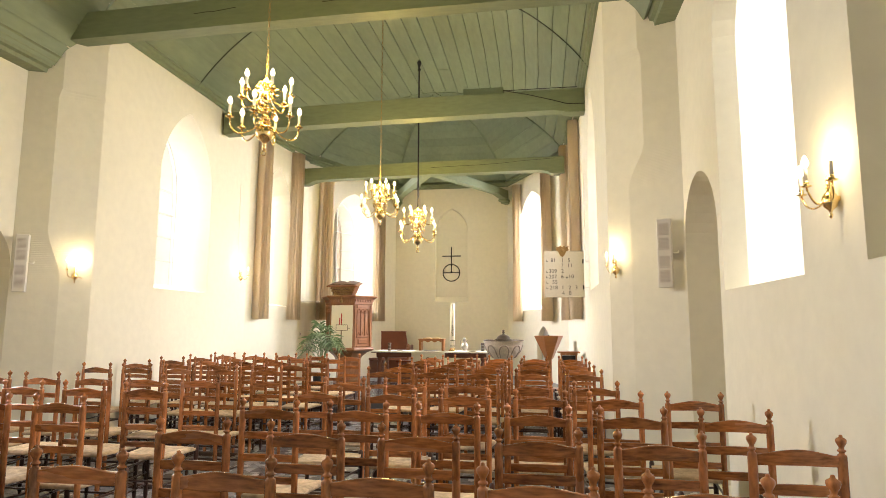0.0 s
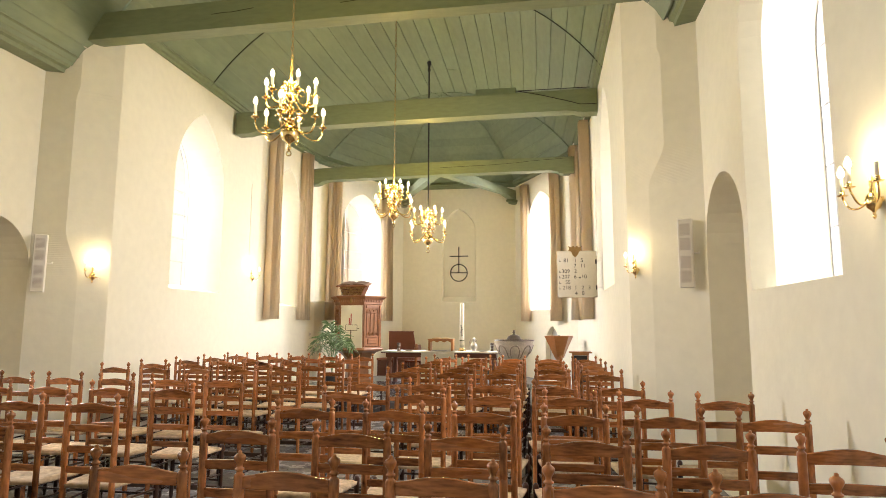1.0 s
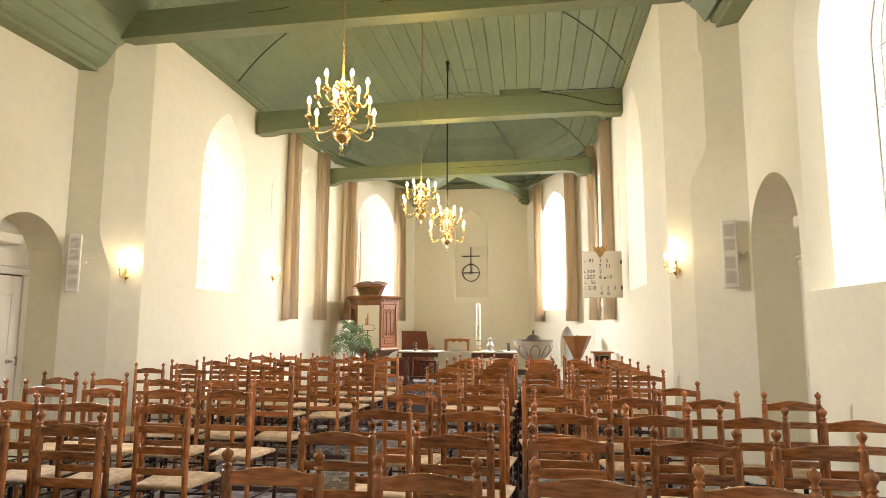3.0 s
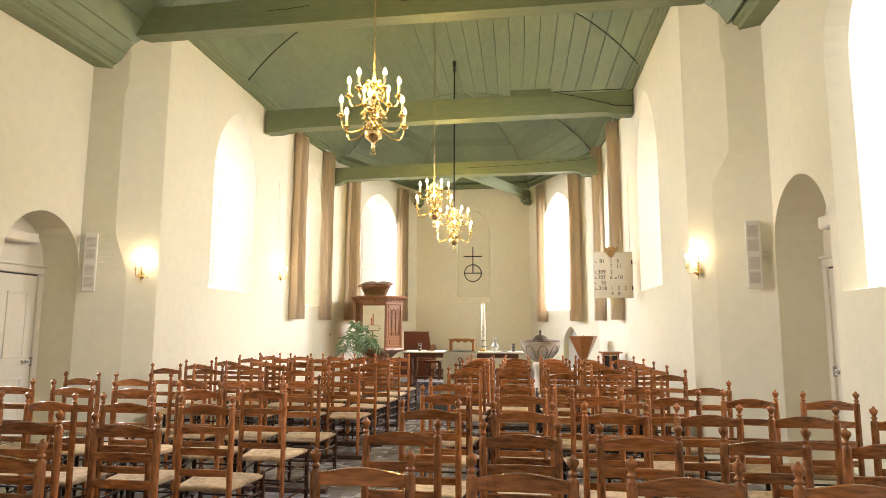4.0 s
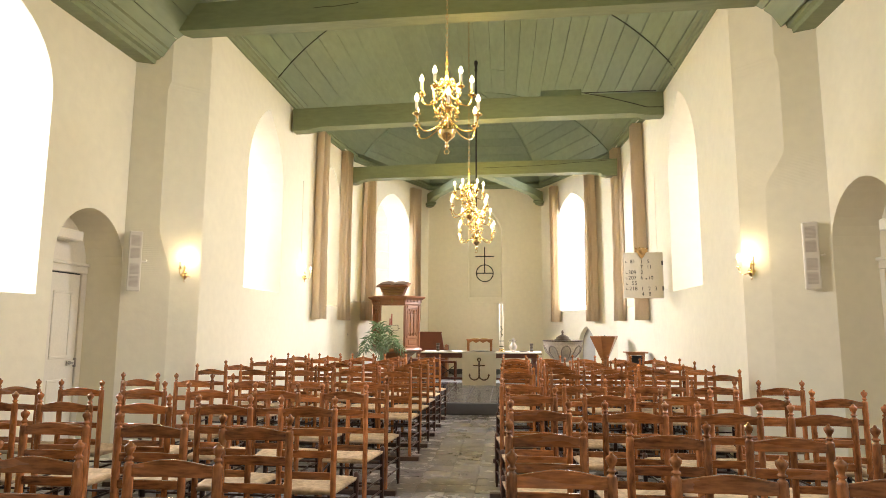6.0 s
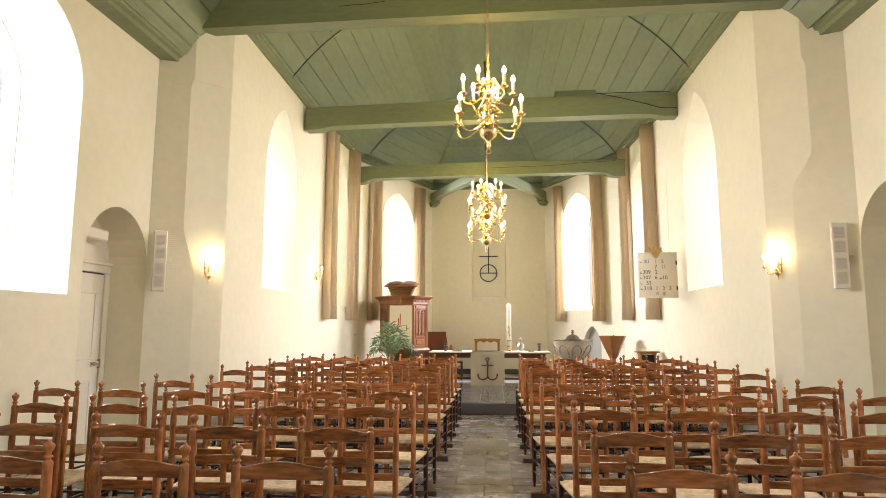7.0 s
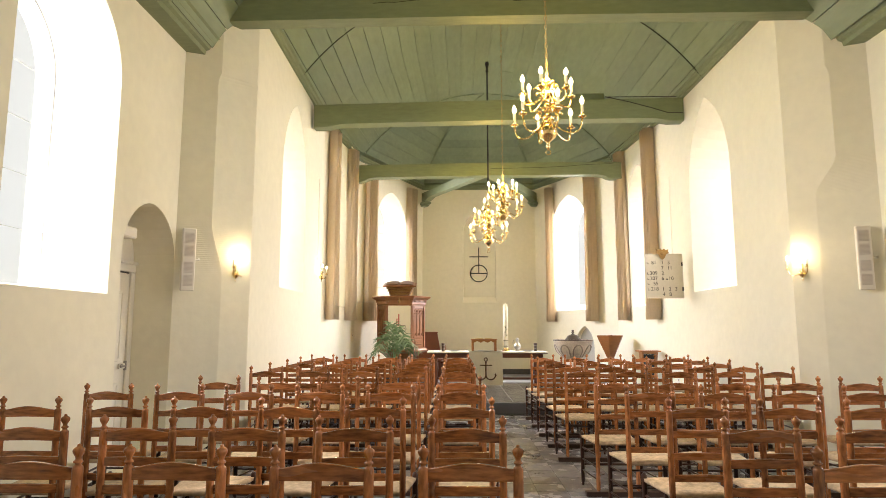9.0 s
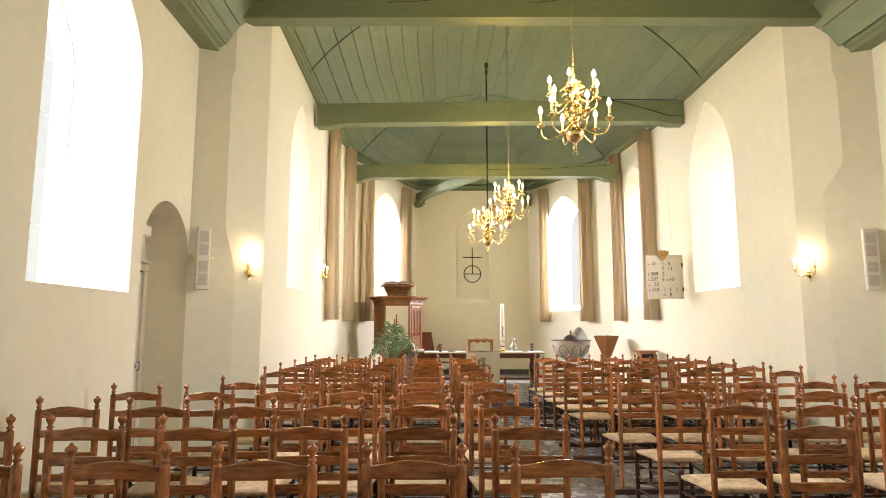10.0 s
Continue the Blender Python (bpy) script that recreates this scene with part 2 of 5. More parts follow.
def vault_z(u):
    return ZC + math.sqrt(max(0.0, R_VAULT ** 2 - u * u))


# ---- the shell: nave walls, shoulders, choir walls, apse ----
LA, RA = -6.41, 1.28  # inner faces of the nave's side walls


def splayed(u0, u1, s, sp, ap, cut=0.20, rise=0.16):
    """The opening in the wall's inner face and, narrower, in its outer face."""
    return arch_loop(u0, u1, s, sp, ap), arch_loop(u0 + cut, u1 - cut, s + rise, sp, ap - cut * 1.2)


def waisted(u0, u1, s, sp, ap, cut, rise, deep, flare, drop=1.2):
    """An opening that narrows by cut until it is deep, and widens again by flare to the outer face."""
    return (arch_loop(u0, u1, s, sp, ap), arch_loop(u0 + cut - flare, u1 - cut + flare, s + rise - flare, sp, ap - cut * drop + flare),
            arch_loop(u0 + cut, u1 - cut, s + rise, sp, ap - cut * drop), deep)


def niche(u0, u1, spring):
    lp = arch_loop(u0, u1, 0.02, spring, spring + (u1 - u0) / 2 + 0.02)
    return lp, lp


Y_BACK = -3.0
T = 0.75
# nave walls; the openings at y -1.7 to -0.3 are unseen additions
wall("wall_west_left", (LA, Y_BACK), (LA, 6.686), -1, 0, 4.72, T,
     [splayed(4.03 - Y_BACK, 5.41 - Y_BACK, 1.77, 3.7, 4.5, 0.09, 0.08), splayed(-1.7 - Y_BACK, -0.3 - Y_BACK, 1.77, 3.7, 4.5), niche(5.60 - Y_BACK, 6.6845 - Y_BACK, 2.17)])
wall("wall_west_right", (RA, Y_BACK), (RA, 6.572), 1, 0, 4.72, T,
     [splayed(-1.7 - Y_BACK, -0.3 - Y_BACK, 1.77, 3.7, 4.5), waisted(3.86 - Y_BACK, 5.34 - Y_BACK, 1.77, 3.7, 4.5, 0.07, 0.03, 0.16, 0.10), splayed(1.85 - Y_BACK, 3.20 - Y_BACK, 1.78, 3.7, 4.5, 0.0, 0.0), niche(5.455 - Y_BACK, 6.5705 - Y_BACK, 2.305)])
wall("wall_back", (LA - T, Y_BACK), (RA + T, Y_BACK), 1, 0, 7.4, T)
DLN, DLM, DLF = (-5.745, 7.235), (-5.80, 11.45), (-5.55, 13.9)
DRN, DRM, DRF = (0.61, 7.155), (0.635, 11.45), (0.45, 14.2)
ALF, ARF = (-4.18, 17.1), (-1.02, 17.1)


def along(p, q, y):
    """How far from p, on the way to q, the wall is at y."""
    return (Vector(q) - Vector(p)).length * (y - p[1]) / (q[1] - p[1])


wl2 = [along(DLN, DLM, y) for y in (8.52, 10.01)] + [0.62, 1.62]
wr2 = [along(DRN, DRM, y) for y in (8.58, 10.12)] + [0.62, 1.85]
wall("wall_choir_left", DLN, DLM, -1, 0, 5.7, T, [splayed(wl2[0], wl2[1], 2.03, 3.75, 4.95, 0.08)])
wall("wall_chancel_left", DLM, DLF, -1, 0, 5.7, T, [splayed(wl2[2], wl2[3], 1.9, 4.05, 4.88, 0.12)])
wall("wall_choir_right", DRN, DRM, 1, 0, 5.7, T, [splayed(wr2[0], wr2[1], 2.05, 3.75, 5.07)])
wall("wall_chancel_right", DRM, DRF, 1, 0, 5.7, T, [splayed(wr2[2], wr2[3], 1.9, 4.05, 4.88, 0.12)])
la_, ra_ = (Vector(ALF) - Vector(DLF)).length, (Vector(ARF) - Vector(DRF)).length
wall("wall_apse_left", DLF, ALF, -1, 0, 5.7, T, [splayed(0.90, 2.50, 1.9, 3.95, 4.9, 0.14)])
pisc = arch_loop(0.85, 1.55, 0.5, 1.0, 1.50)
wall("wall_apse_right", DRF, ARF, 1, 0, 5.7, T, [splayed(0.98, 2.46, 1.9, 3.95, 4.9, 0.14), (pisc, pisc)])
bm = bmesh.new()
box(bm, 0.7, 1.75, 0.12, 0.2, 0.3, 1.7)
ob = part("recess_back", bm, GREYN)
ur_ = (Vector(ARF) - Vector(DRF)).normalized()
ob.matrix_world = Matrix(((ur_.x, ur_.y, 0, DRF[0]), (ur_.y, -ur_.x, 0, DRF[1]), (0, 0, 1, 0), (0, 0, 0, 1)))
tagged(ob, "grey back of a small pointed wall recess", "wall recess", kind="structure")
apn = arch_loop(1.13, 2.06, 2.30, 4.1, 4.78)
apo = arch_loop(1.15, 2.04, 2.30, 4.1, 4.75)
apn2 = [(u, z - 0.15 if z < 2.31 else z) for u, z in apn]
wall("wall_apse_end", ALF, ARF, -1, 0, 5.7, 0.11, [(apn2, apo)])
wall("wall_apse_end_back", (ALF[0] - 0.5, 17.213), (ARF[0] + 0.5, 17.213), -1, 0, 5.9, 0.5)


def shoulder(name, side, a, bl, bu, c, z0, z1):
    """The splayed step between nave and choir: two faces; from z0 to z1 the arris draws back, and at the top the corner is cut."""
    bm = bmesh.new()
    rows = []
    steps = [(0, 0.0, 0.0)] + [(z0 + (z1 - z0) * k / 30, (k / 30) ** 2 * (3 - k / 15), 0.0) for k in range(31)]
    steps += [(4.28, 1.0, 0.0)] + [(4.28 + 0.16 * k / 4, 1.0, (k / 4) ** 2) for k in range(1, 5)] + [(5.62, 1.0, 1.0)]
    for z, s, cut in steps:
        b = tuple(p + (q - p) * s for p, q in zip(bl, bu))
        b = (b[0] - side * 0.03 * cut, b[1] + 0.015 * cut)
        rows.append([bm.verts.new((*p, z)) for p in (a, b, c, (c[0] + side * 0.02, c[1] + 0.75), (a[0] + side * 0.75, c[1] + 0.75), (a[0] + side * 0.75, a[1]))])
    for r, q in zip(rows, rows[1:]):
        for k in range(6):
            bm.faces.new((r[k], r[(k + 1) % 6], q[(k + 1) % 6], q[k]))
    bm.faces.new(rows[0])
    bm.faces.new(rows[-1])
    return tagged(part(name, bm, PLASTER), "cream plastered shoulder between nave and choir walls", "wall", kind="structure")


shoulder("wall_shoulder_left", -1, (LA, 6.688), (-5.992, 6.985), (-6.072, 6.830), (-5.747, 7.225), 2.02, 2.68)
shoulder("wall_shoulder_right", 1, (RA, 6.574), (0.812, 6.932), (0.945, 6.725), (0.6075, 7.150), 2.95, 3.40)

# floor
bm = bmesh.new()
box(bm, LA - T, RA + T, Y_BACK - 0.9, 18.2, -0.3, -0.005)
tagged(part("floor", bm, MORTAR), "bed of grey mortar under stone floor tiles", "floor", kind="structure")
bm = bmesh.new()
box(bm, -5.72, 0.58, 10.70, 17.05, 0.0, 0.20, 0.012)
tagged(part("dais_step", bm, BLUESTONE), "low dark stone step up to the chancel", "step", kind="structure")
dais = bpy.data.objects["dais_step"]

# ---- the vault: curved boards under a shell, one mesh ----
CROWN = (-2.58, 14.2)
BASE = [(-5.52, 14.2), ALF, ARF, (0.45, 14.2)]


def narrowing(side, y):
    """The vault draws in with the walls past y = 11.45."""
    full = (2.94 if side < 0 else 3.03) / 3.15
    return 1 - (1 - full) * max(0.0, (y - 11.45) / 2.75)


def vault_point(px, py, u):
    """u: 0 at the crown line, 1 at the springing of the choir."""
    cy = min(py, CROWN[1])
    return Vector((XC + (px - XC) * u, cy + (py - cy) * u, vault_z(3.15 * u)))


def board(bm, grid):
    """A board from rows of points, 14 mm thick, with its own edges."""
    low = [[bm.verts.new(p) for p in row] for row in grid]
    up = [[bm.verts.new(p + Vector((p.x - XC, 0, p.z - ZC)).normalized() * 0.03) for p in row] for row in grid]
    for i in range(len(low) - 1):
        for j in range(len(low[0]) - 1):
            bm.faces.new((low[i][j], low[i][j + 1], low[i + 1][j + 1], low[i + 1][j]))
    for row in (0, -1):
        for j in range(len(low[0]) - 1):
            bm.faces.new((low[row][j], low[row][j + 1], up[row][j + 1], up[row][j]))
    for col in (0, -1):
        for i in range(len(low) - 1):
            bm.faces.new((low[i][col], low[i + 1][col], up[i + 1][col], up[i][col]))


def shell(bm, grid):
    v = [[bm.verts.new(p + Vector((p.x - XC, 0, p.z - ZC)).normalized() * 0.028) for p in row] for row in grid]
    for i in range(len(v) - 1):
        for j in range(len(v[0]) - 1):
            bm.faces.new((v[i][j], v[i][j + 1], v[i + 1][j + 1], v[i + 1][j]))


bm = bmesh.new()
random.seed(4)
NB = 13
edge_max = {False: 3.25 / 3.15, True: 3.57 / 3.15}
for side in (-1, 1):
    for near in (False, True):
        ys = [(7.02, 14.2)] if not near else [(Y_BACK, 7.0)]
        um = edge_max[near]
        amax = math.asin(min(0.999, 3.15 * um / R_VAULT))
        n = NB if not near else NB + 2
        for k in range(n):
            a0, a1 = amax * k / n, amax * (k + 1) / n
            g = 0.0016
            cuts = [ys[0][0], ys[0][1]]
            if not near and k >= 7:
                cuts.insert(1, 9.33)
            elif random.random() < 0.25:
                cuts.insert(1, random.uniform(ys[0][0] + 1, ys[0][1] - 1))
            for y0, y1 in zip(cuts, cuts[1:]):
                steps = [y0 + 0.006] + ([11.45] if y0 < 11.4 and y1 > 11.5 else []) + [y1 - 0.006]
                grid = [[Vector((XC + side * narrowing(side, y) * R_VAULT * math.sin(a), y, ZC + R_VAULT * math.cos(a))) for a in (a0 + g, (a0 + a1) / 2, a1 - g)] for y in steps]
                board(bm, grid)
        shell(bm, [[Vector((XC + side * narrowing(side, y) * R_VAULT * math.sin(amax * k / 14), y, ZC + R_VAULT * math.cos(amax * k / 14))) for k in range(15)] for y in ((ys[0][0], ys[0][1]) if near else (ys[0][0], 11.45, ys[0][1]))])
for p, q in zip(BASE, BASE[1:]):
    p, q = Vector((*p, 0)), Vector((*q, 0))
    n = 14
    at = lambda s, u: vault_point(p.x + (q.x - p.x) * s, p.y + (q.y - p.y) * s, u)
    for k in range(n):
        u0, u1 = max(k / n, 0.01) + 0.001, (k + 1) / n - 0.001
        e = min(0.2, 0.012 / u1)
        board(bm, [[at(s, u) for u in (u0, (u0 + u1) / 2, u1)] for s in (e, 0.35, 0.65, 1 - e)])
    shell(bm, [[at(s, k / n) for k in range(n + 1)] for s in (0, 0.5, 1)])
ceiling = tagged(part("ceiling", bm, GREEN), "green painted boarded barrel vault with polygonal end", "ceiling", kind="structure")
# Lid out of view, added to stop sky light leaking past the vault.
bm = bmesh.new()
box(bm, LA - T, RA + T, Y_BACK - 0.9, 18.2, 7.35, 7.5)
tagged(part("roof", bm, BEAM), "unseen lid above the vault against stray light", "roof", kind="structure")


# ---- cornices ----
def cornice(name, profile, p0, p1, side, z):
    """A moulding: profile of (out from the wall, up) along p0 to p1."""
    bm = bmesh.new()
    p0, p1 = Vector((*p0, z)), Vector((*p1, z))
    d = (p1 - p0).normalized()
    nrm = Vector((-d.y, d.x, 0)) * side
    rows = [[bm.verts.new(p + nrm * a + Vector((0, 0, b))) for a, b in profile] for p in (p0, p1)]
    n = len(profile)
    for k in range(n):
        bm.faces.new((rows[0][k], rows[0][(k + 1) % n], rows[1][(k + 1) % n], rows[1][k]))
    bm.faces.new(rows[0])
    bm.faces.new(rows[1])
    return tagged(part(name, bm, BEAM), "green painted moulded wall plate", "cornice", kind="structure")


PLATE = [(-0.05, -0.02), (0.19, -0.02), (0.20, 0.03), (0.235, 0.05), (0.25, 0.10), (0.285, 0.12), (0.30, 0.17), (0.335, 0.20), (0.20, 0.34), (-0.05, 0.34)]
SMALL = [(-0.03, -0.02), (0.035, -0.02), (0.04, 0.02), (0.065, 0.035), (0.075, 0.075), (0.105, 0.09), (0.02, 0.22), (-0.03, 0.22)]
cornice("trim_plate_left", PLATE, (LA, Y_BACK), (LA, 6.86), -1, 4.65)
cornice("trim_plate_right", PLATE, (RA, Y_BACK), (RA, 6.72), 1, 4.65)
cornice("trim_choir_left", SMALL, (DLN[0], 7.0), DLM, -1, 5.40)
cornice("trim_chancel_left", SMALL, DLM, DLF, -1, 5.39)
cornice("trim_choir_right", SMALL, (DRN[0], 7.0), DRM, 1, 5.40)
cornice("trim_chancel_right", SMALL, DRM, DRF, 1, 5.39)
cornice("trim_apse_left", SMALL, DLF, ALF, -1, 5.36)
cornice("trim_apse_right", SMALL, DRF, ARF, 1, 5.36)
cornice("trim_apse_end", SMALL, ALF, ARF, -1, 5.36)


# ---- tie beams ----
def tie_beam(name, x0, x1, y, deep, z0, z1, drop, label, rz=0.0, lift=0.0):
    """A tie beam, its ends left thicker below in a rounded key; lift: by how much the far end stands higher."""
    bm = bmesh.new()
    L = x1 - x0
    key = 0.42
    low = [(0, z0 - drop), (key * 0.55, z0 - drop), (key * 0.75, z0 - drop * 0.75), (key * 0.9, z0 - drop * 0.2), (key * 1.25, z0 + 0.0)]
    loop = low + [(L * 0.5, z0 + 0.012)] + [(L - u, z) for u, z in reversed(low)] + [(L, z1), (L * 0.5, z1 + 0.02), (0, z1)]
    prism(bm, [(u, z + lift * u / L) for u, z in loop], "y", 0, deep)
    bmesh.ops.bevel(bm, geom=[e for e in bm.edges if abs((e.verts[0].co - e.verts[1].co).y) < 1e-6], offset=0.012, segments=2, affect="EDGES")
    ob = part(name, bm, BEAM)
    ob.matrix_world = pose(x0, y, 0, 0, 0, rz)
    return tagged(ob, label, "beam", kind="structure")


tie_beam("beam_west", -6.12, 0.98, 6.82, 0.21, 5.07, 5.42, 0.0, "heavy green painted tie beam at the nave end", -1.1)
tie_beam("beam_middle", -5.735, 0.62, 10.20, 0.24, 4.95, 5.30, 0.05, "green painted tie beam with thickened ends", -0.4, 0.075)
tie_beam("beam_east", -5.60, 0.40, 13.28, 0.24, 4.765, 5.045, 0.09, "green painted tie beam before the apse", 0.0, 0.06)
for nm, p in (("brace_left", (-4.12, 16.95)), ("brace_right", (-1.06, 16.95))):
    bm = bmesh.new()
    a, b = Vector((*p, 4.98)), Vector((-2.56, 13.5, 4.86))
    d = (b - a)
    L = d.length
    prism(bm, [(0, -0.02), (0.25, -0.02), (0.6, 0.04), (L, 0.0), (L, 0.22), (0, 0.22)], "y", -0.09, 0.09)
    ob = part(nm, bm, BEAM)
    ob.matrix_world = Matrix.Translation(a) @ pose(0, 0, 0, 0, -math.degrees(math.asin(d.z / L)), math.degrees(math.atan2(d.y, d.x)))
    tagged(ob, "green painted diagonal tie to the apse corner", "beam", kind="structure")
    bm = bmesh.new()
    box(bm, -0.22, 0.22, -0.12, 0.12, -0.10, -0.03, 0.02)
    box(bm, -0.15, 0.15, -0.09, 0.09, -0.15, -0.10, 0.02)
    part("corbel", bm, BEAM, ob)


# ---- windows ----
def window(name, p, d, out, u0, u1, s, sp, ap, cut=0.20, rise=0.16, depth=0.62, bright=1.0):
    """Glazing set in a splayed opening: an arched frame, bars and panes; a lamp outside stands in for the sky."""
    p, d = Vector((*p, 0)), Vector((*d, 0)).normalized()
    nrm = Vector((d.y, -d.x, 0)) * out
    f = depth / T
    lp = arch_loop(u0 + cut * f, u1 - cut * f, s + rise * f, sp, ap - cut * 1.2 * f)
    g = min(1.0, (depth + 0.06) / T)
    m = Matrix((( d.x, nrm.x, 0, p.x + nrm.x * depth), (d.y, nrm.y, 0, p.y + nrm.y * depth), (0, 0, 1, 0), (0, 0, 0, 1)))
    bm = bmesh.new()
    tube(bm, [(u, 0, z) for u, z in lp], 0.007, 4, closed=True)
    root = tagged(part(name, bm, GREYN), "tall pointed church window with clear panes", "window", kind="structure")
    root.matrix_world = m
    c = (u0 + u1) / 2
    zb = lp[0][1]
    us = [q[0] for q in lp]
    bm = bmesh.new()
    box(bm, c - 0.0025, c + 0.0025, -0.006, 0.006, zb, max(q[1] for q in lp))
    part("mullion", bm, GREYN, root)
    h = (sp - zb) / 4
    for k in range(1, 5):
        bm = bmesh.new()
        box(bm, min(us), max(us), -0.005, 0.005, zb + h * k - 0.002, zb + h * k + 0.002)
        part("glazing_bar", bm, GREYN, root)
    bm = bmesh.new()
    bm.faces.new([bm.verts.new((u, 0.03, z)) for u, z in lp])
    pane = part("pane", bm, GLASS, root)
    pane.visible_shadow = False
    w, low, high = u1 - u0 - 2 * cut * g, s + rise * g, ap - cut * 1.2 * g
    hgt = high - low
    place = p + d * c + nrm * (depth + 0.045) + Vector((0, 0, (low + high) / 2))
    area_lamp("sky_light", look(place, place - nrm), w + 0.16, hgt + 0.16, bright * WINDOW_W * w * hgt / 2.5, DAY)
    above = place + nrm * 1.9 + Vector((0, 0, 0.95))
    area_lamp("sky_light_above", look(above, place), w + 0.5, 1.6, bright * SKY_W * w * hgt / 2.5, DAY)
    return root


window("window_1", (LA, Y_BACK), (0, 1), -1, 4.03 - Y_BACK, 5.41 - Y_BACK, 1.77, 3.7, 4.5, cut=0.09, rise=0.08, depth=0.58, bright=1.9)
window("window_2", (RA, Y_BACK), (0, 1), 1, 3.86 - Y_BACK, 5.34 - Y_BACK, 1.77, 3.7, 4.5, cut=0.0, rise=0.0, depth=0.60, bright=1.0)
bm = bmesh.new()
box(bm, RA + 0.38, RA + 0.46, 1.7, 3.35, 1.6, 4.6)
tagged(part("blind_window_back", bm, PLASTER), "cream plastered back of a blind window recess", "wall recess", kind="structure")
v2 = lambda p, q: Vector(q) - Vector(p)
window("window_3", DLN, v2(DLN, DLM), -1, wl2[0], wl2[1], 2.03, 3.75, 4.95, cut=0.08, depth=0.62, bright=1.1)
window("window_4", DLM, v2(DLM, DLF), -1, wl2[2], wl2[3], 1.9, 4.05, 4.88, cut=0.12, depth=0.70, bright=1.3)
window("window_5", DRN, v2(DRN, DRM), 1, wr2[0], wr2[1], 2.05, 3.75, 5.07, depth=0.70, bright=2.1)
window("window_6", DRM, v2(DRM, DRF), 1, wr2[2], wr2[3], 1.9, 4.05, 4.88, cut=0.12, depth=0.70, bright=1.3)
window("window_7", DLF, v2(DLF, ALF), -1, 0.90, 2.50, 1.9, 3.95, 4.9, cut=0.14, depth=0.55, bright=2.6)
window("window_8", DRF, v2(DRF, ARF), 1, 0.98, 2.46, 1.9, 3.95, 4.9, cut=0.14, depth=0.55, bright=2.6)
# Assumed windows behind the camera, unseen, added to light the near chairs.
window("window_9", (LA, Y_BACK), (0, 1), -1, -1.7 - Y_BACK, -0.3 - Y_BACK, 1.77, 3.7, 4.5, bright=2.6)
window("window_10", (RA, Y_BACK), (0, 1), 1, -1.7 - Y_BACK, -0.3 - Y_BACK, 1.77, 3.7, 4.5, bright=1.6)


# ---- doors in the arched recesses ----
def recess_door(name, x, y0, y1, side):
    """A panelled door at the back of the recess, under a moulded lintel, with a rim lock on the leaf."""
    root = thing(name, (x, y0, 0), "cream painted panelled door in an arched recess", "door")
    root["kind"] = "structure"
    w = y1 - y0
    s = side
    f = -s  # the way the door faces
    bm = bmesh.new()
    box(bm, -0.03, 0.03, 0.09, w - 0.09, 0.0, 2.05)
    leaf = part("leaf", bm, DOORW, root)
    for z0, z1 in ((0.16, 0.90), (1.12, 1.86)):
        for a, b in ((0.20, w / 2 - 0.05), (w / 2 + 0.05, w - 0.20)):
            bm = bmesh.new()
            for c0, c1, d0, d1 in ((a, b, z0, z0 + 0.03), (a, b, z1 - 0.03, z1), (a, a + 0.03, z0 + 0.03, z1 - 0.03), (b - 0.03, b, z0 + 0.03, z1 - 0.03)):
                box(bm, f * 0.03 - 0.012, f * 0.03 + 0.012, c0, c1, d0, d1, 0.004)
            box(bm, f * 0.03 - 0.004, f * 0.03 + 0.004, a + 0.03, b - 0.03, z0 + 0.03, z1 - 0.03)
            part("door_panel", bm, DOORW, root)
    bm = bmesh.new()
    box(bm, -0.025, 0.025, 0.09, w - 0.09, 2.051, 2.066)
    part("gap", bm, BLACK, root, "dark gap over the door leaf")
    for y in (0.0, w - 0.085):
        bm = bmesh.new()
        box(bm, -0.05, 0.05, y, y + 0.085, 0.0, 2.066, 0.006)
        part("jamb", bm, DOORW, root)
    bm = bmesh.new()
    box(bm, -0.05, 0.05, -0.02, w + 0.02, 2.068, 2.15, 0.006)
    box(bm, -0.075, 0.075, -0.02, w + 0.02, 2.15, 2.185, 0.010)
    part("lintel", bm, DOORW, root)
    bm = bmesh.new()
    box(bm, -0.02, 0.02, -0.05, w + 0.05, 2.186, 3.1)
    box(bm, min(f * 0.02, f * 0.20), max(f * 0.02, f * 0.20), 0.10, w * 0.72, 2.40, 2.52, 0.015)
    part("head_panel", bm, DOORW, root)
    bm = bmesh.new()
    hx = f * 0.045
    box(bm, hx - 0.012, hx + 0.012, w - 0.225, w - 0.115, 1.04, 1.095, 0.004)
    part("rim_lock", bm, WHITE, leaf, "cream painted rim lock")
    bm = bmesh.new()
    box(bm, hx - 0.018, hx + 0.018, w - 0.105, w - 0.092, 1.02, 1.12, 0.003)
    tube(bm, [(hx, w - 0.20, 1.07), (hx + f * 0.055, w - 0.20, 1.07), (hx + f * 0.06, w - 0.30, 1.075)], 0.009, 8)
    lathe(bm, [(0.02, -0.008), (0.02, 0.008)], 10, Matrix.Translation((hx + f * 0.016, w - 0.20, 1.07)) @ pose(0, 0, 0, 0, 90, 0))
    part("door_handle", bm, PEWTER, leaf)
    bm = bmesh.new()
    lathe(bm, [(0.014, -0.006), (0.014, 0.006)], 10, Matrix.Translation((f * 0.034, 0.24, 1.05)) @ pose(0, 0, 0, 0, 90, 0))
    part("keyhole", bm, BLACK, leaf)
    return root


recess_door("door_1", LA - 0.47, 5.60, 6.685, -1)
recess_door("door_2", RA + 0.47, 5.455, 6.57, 1)


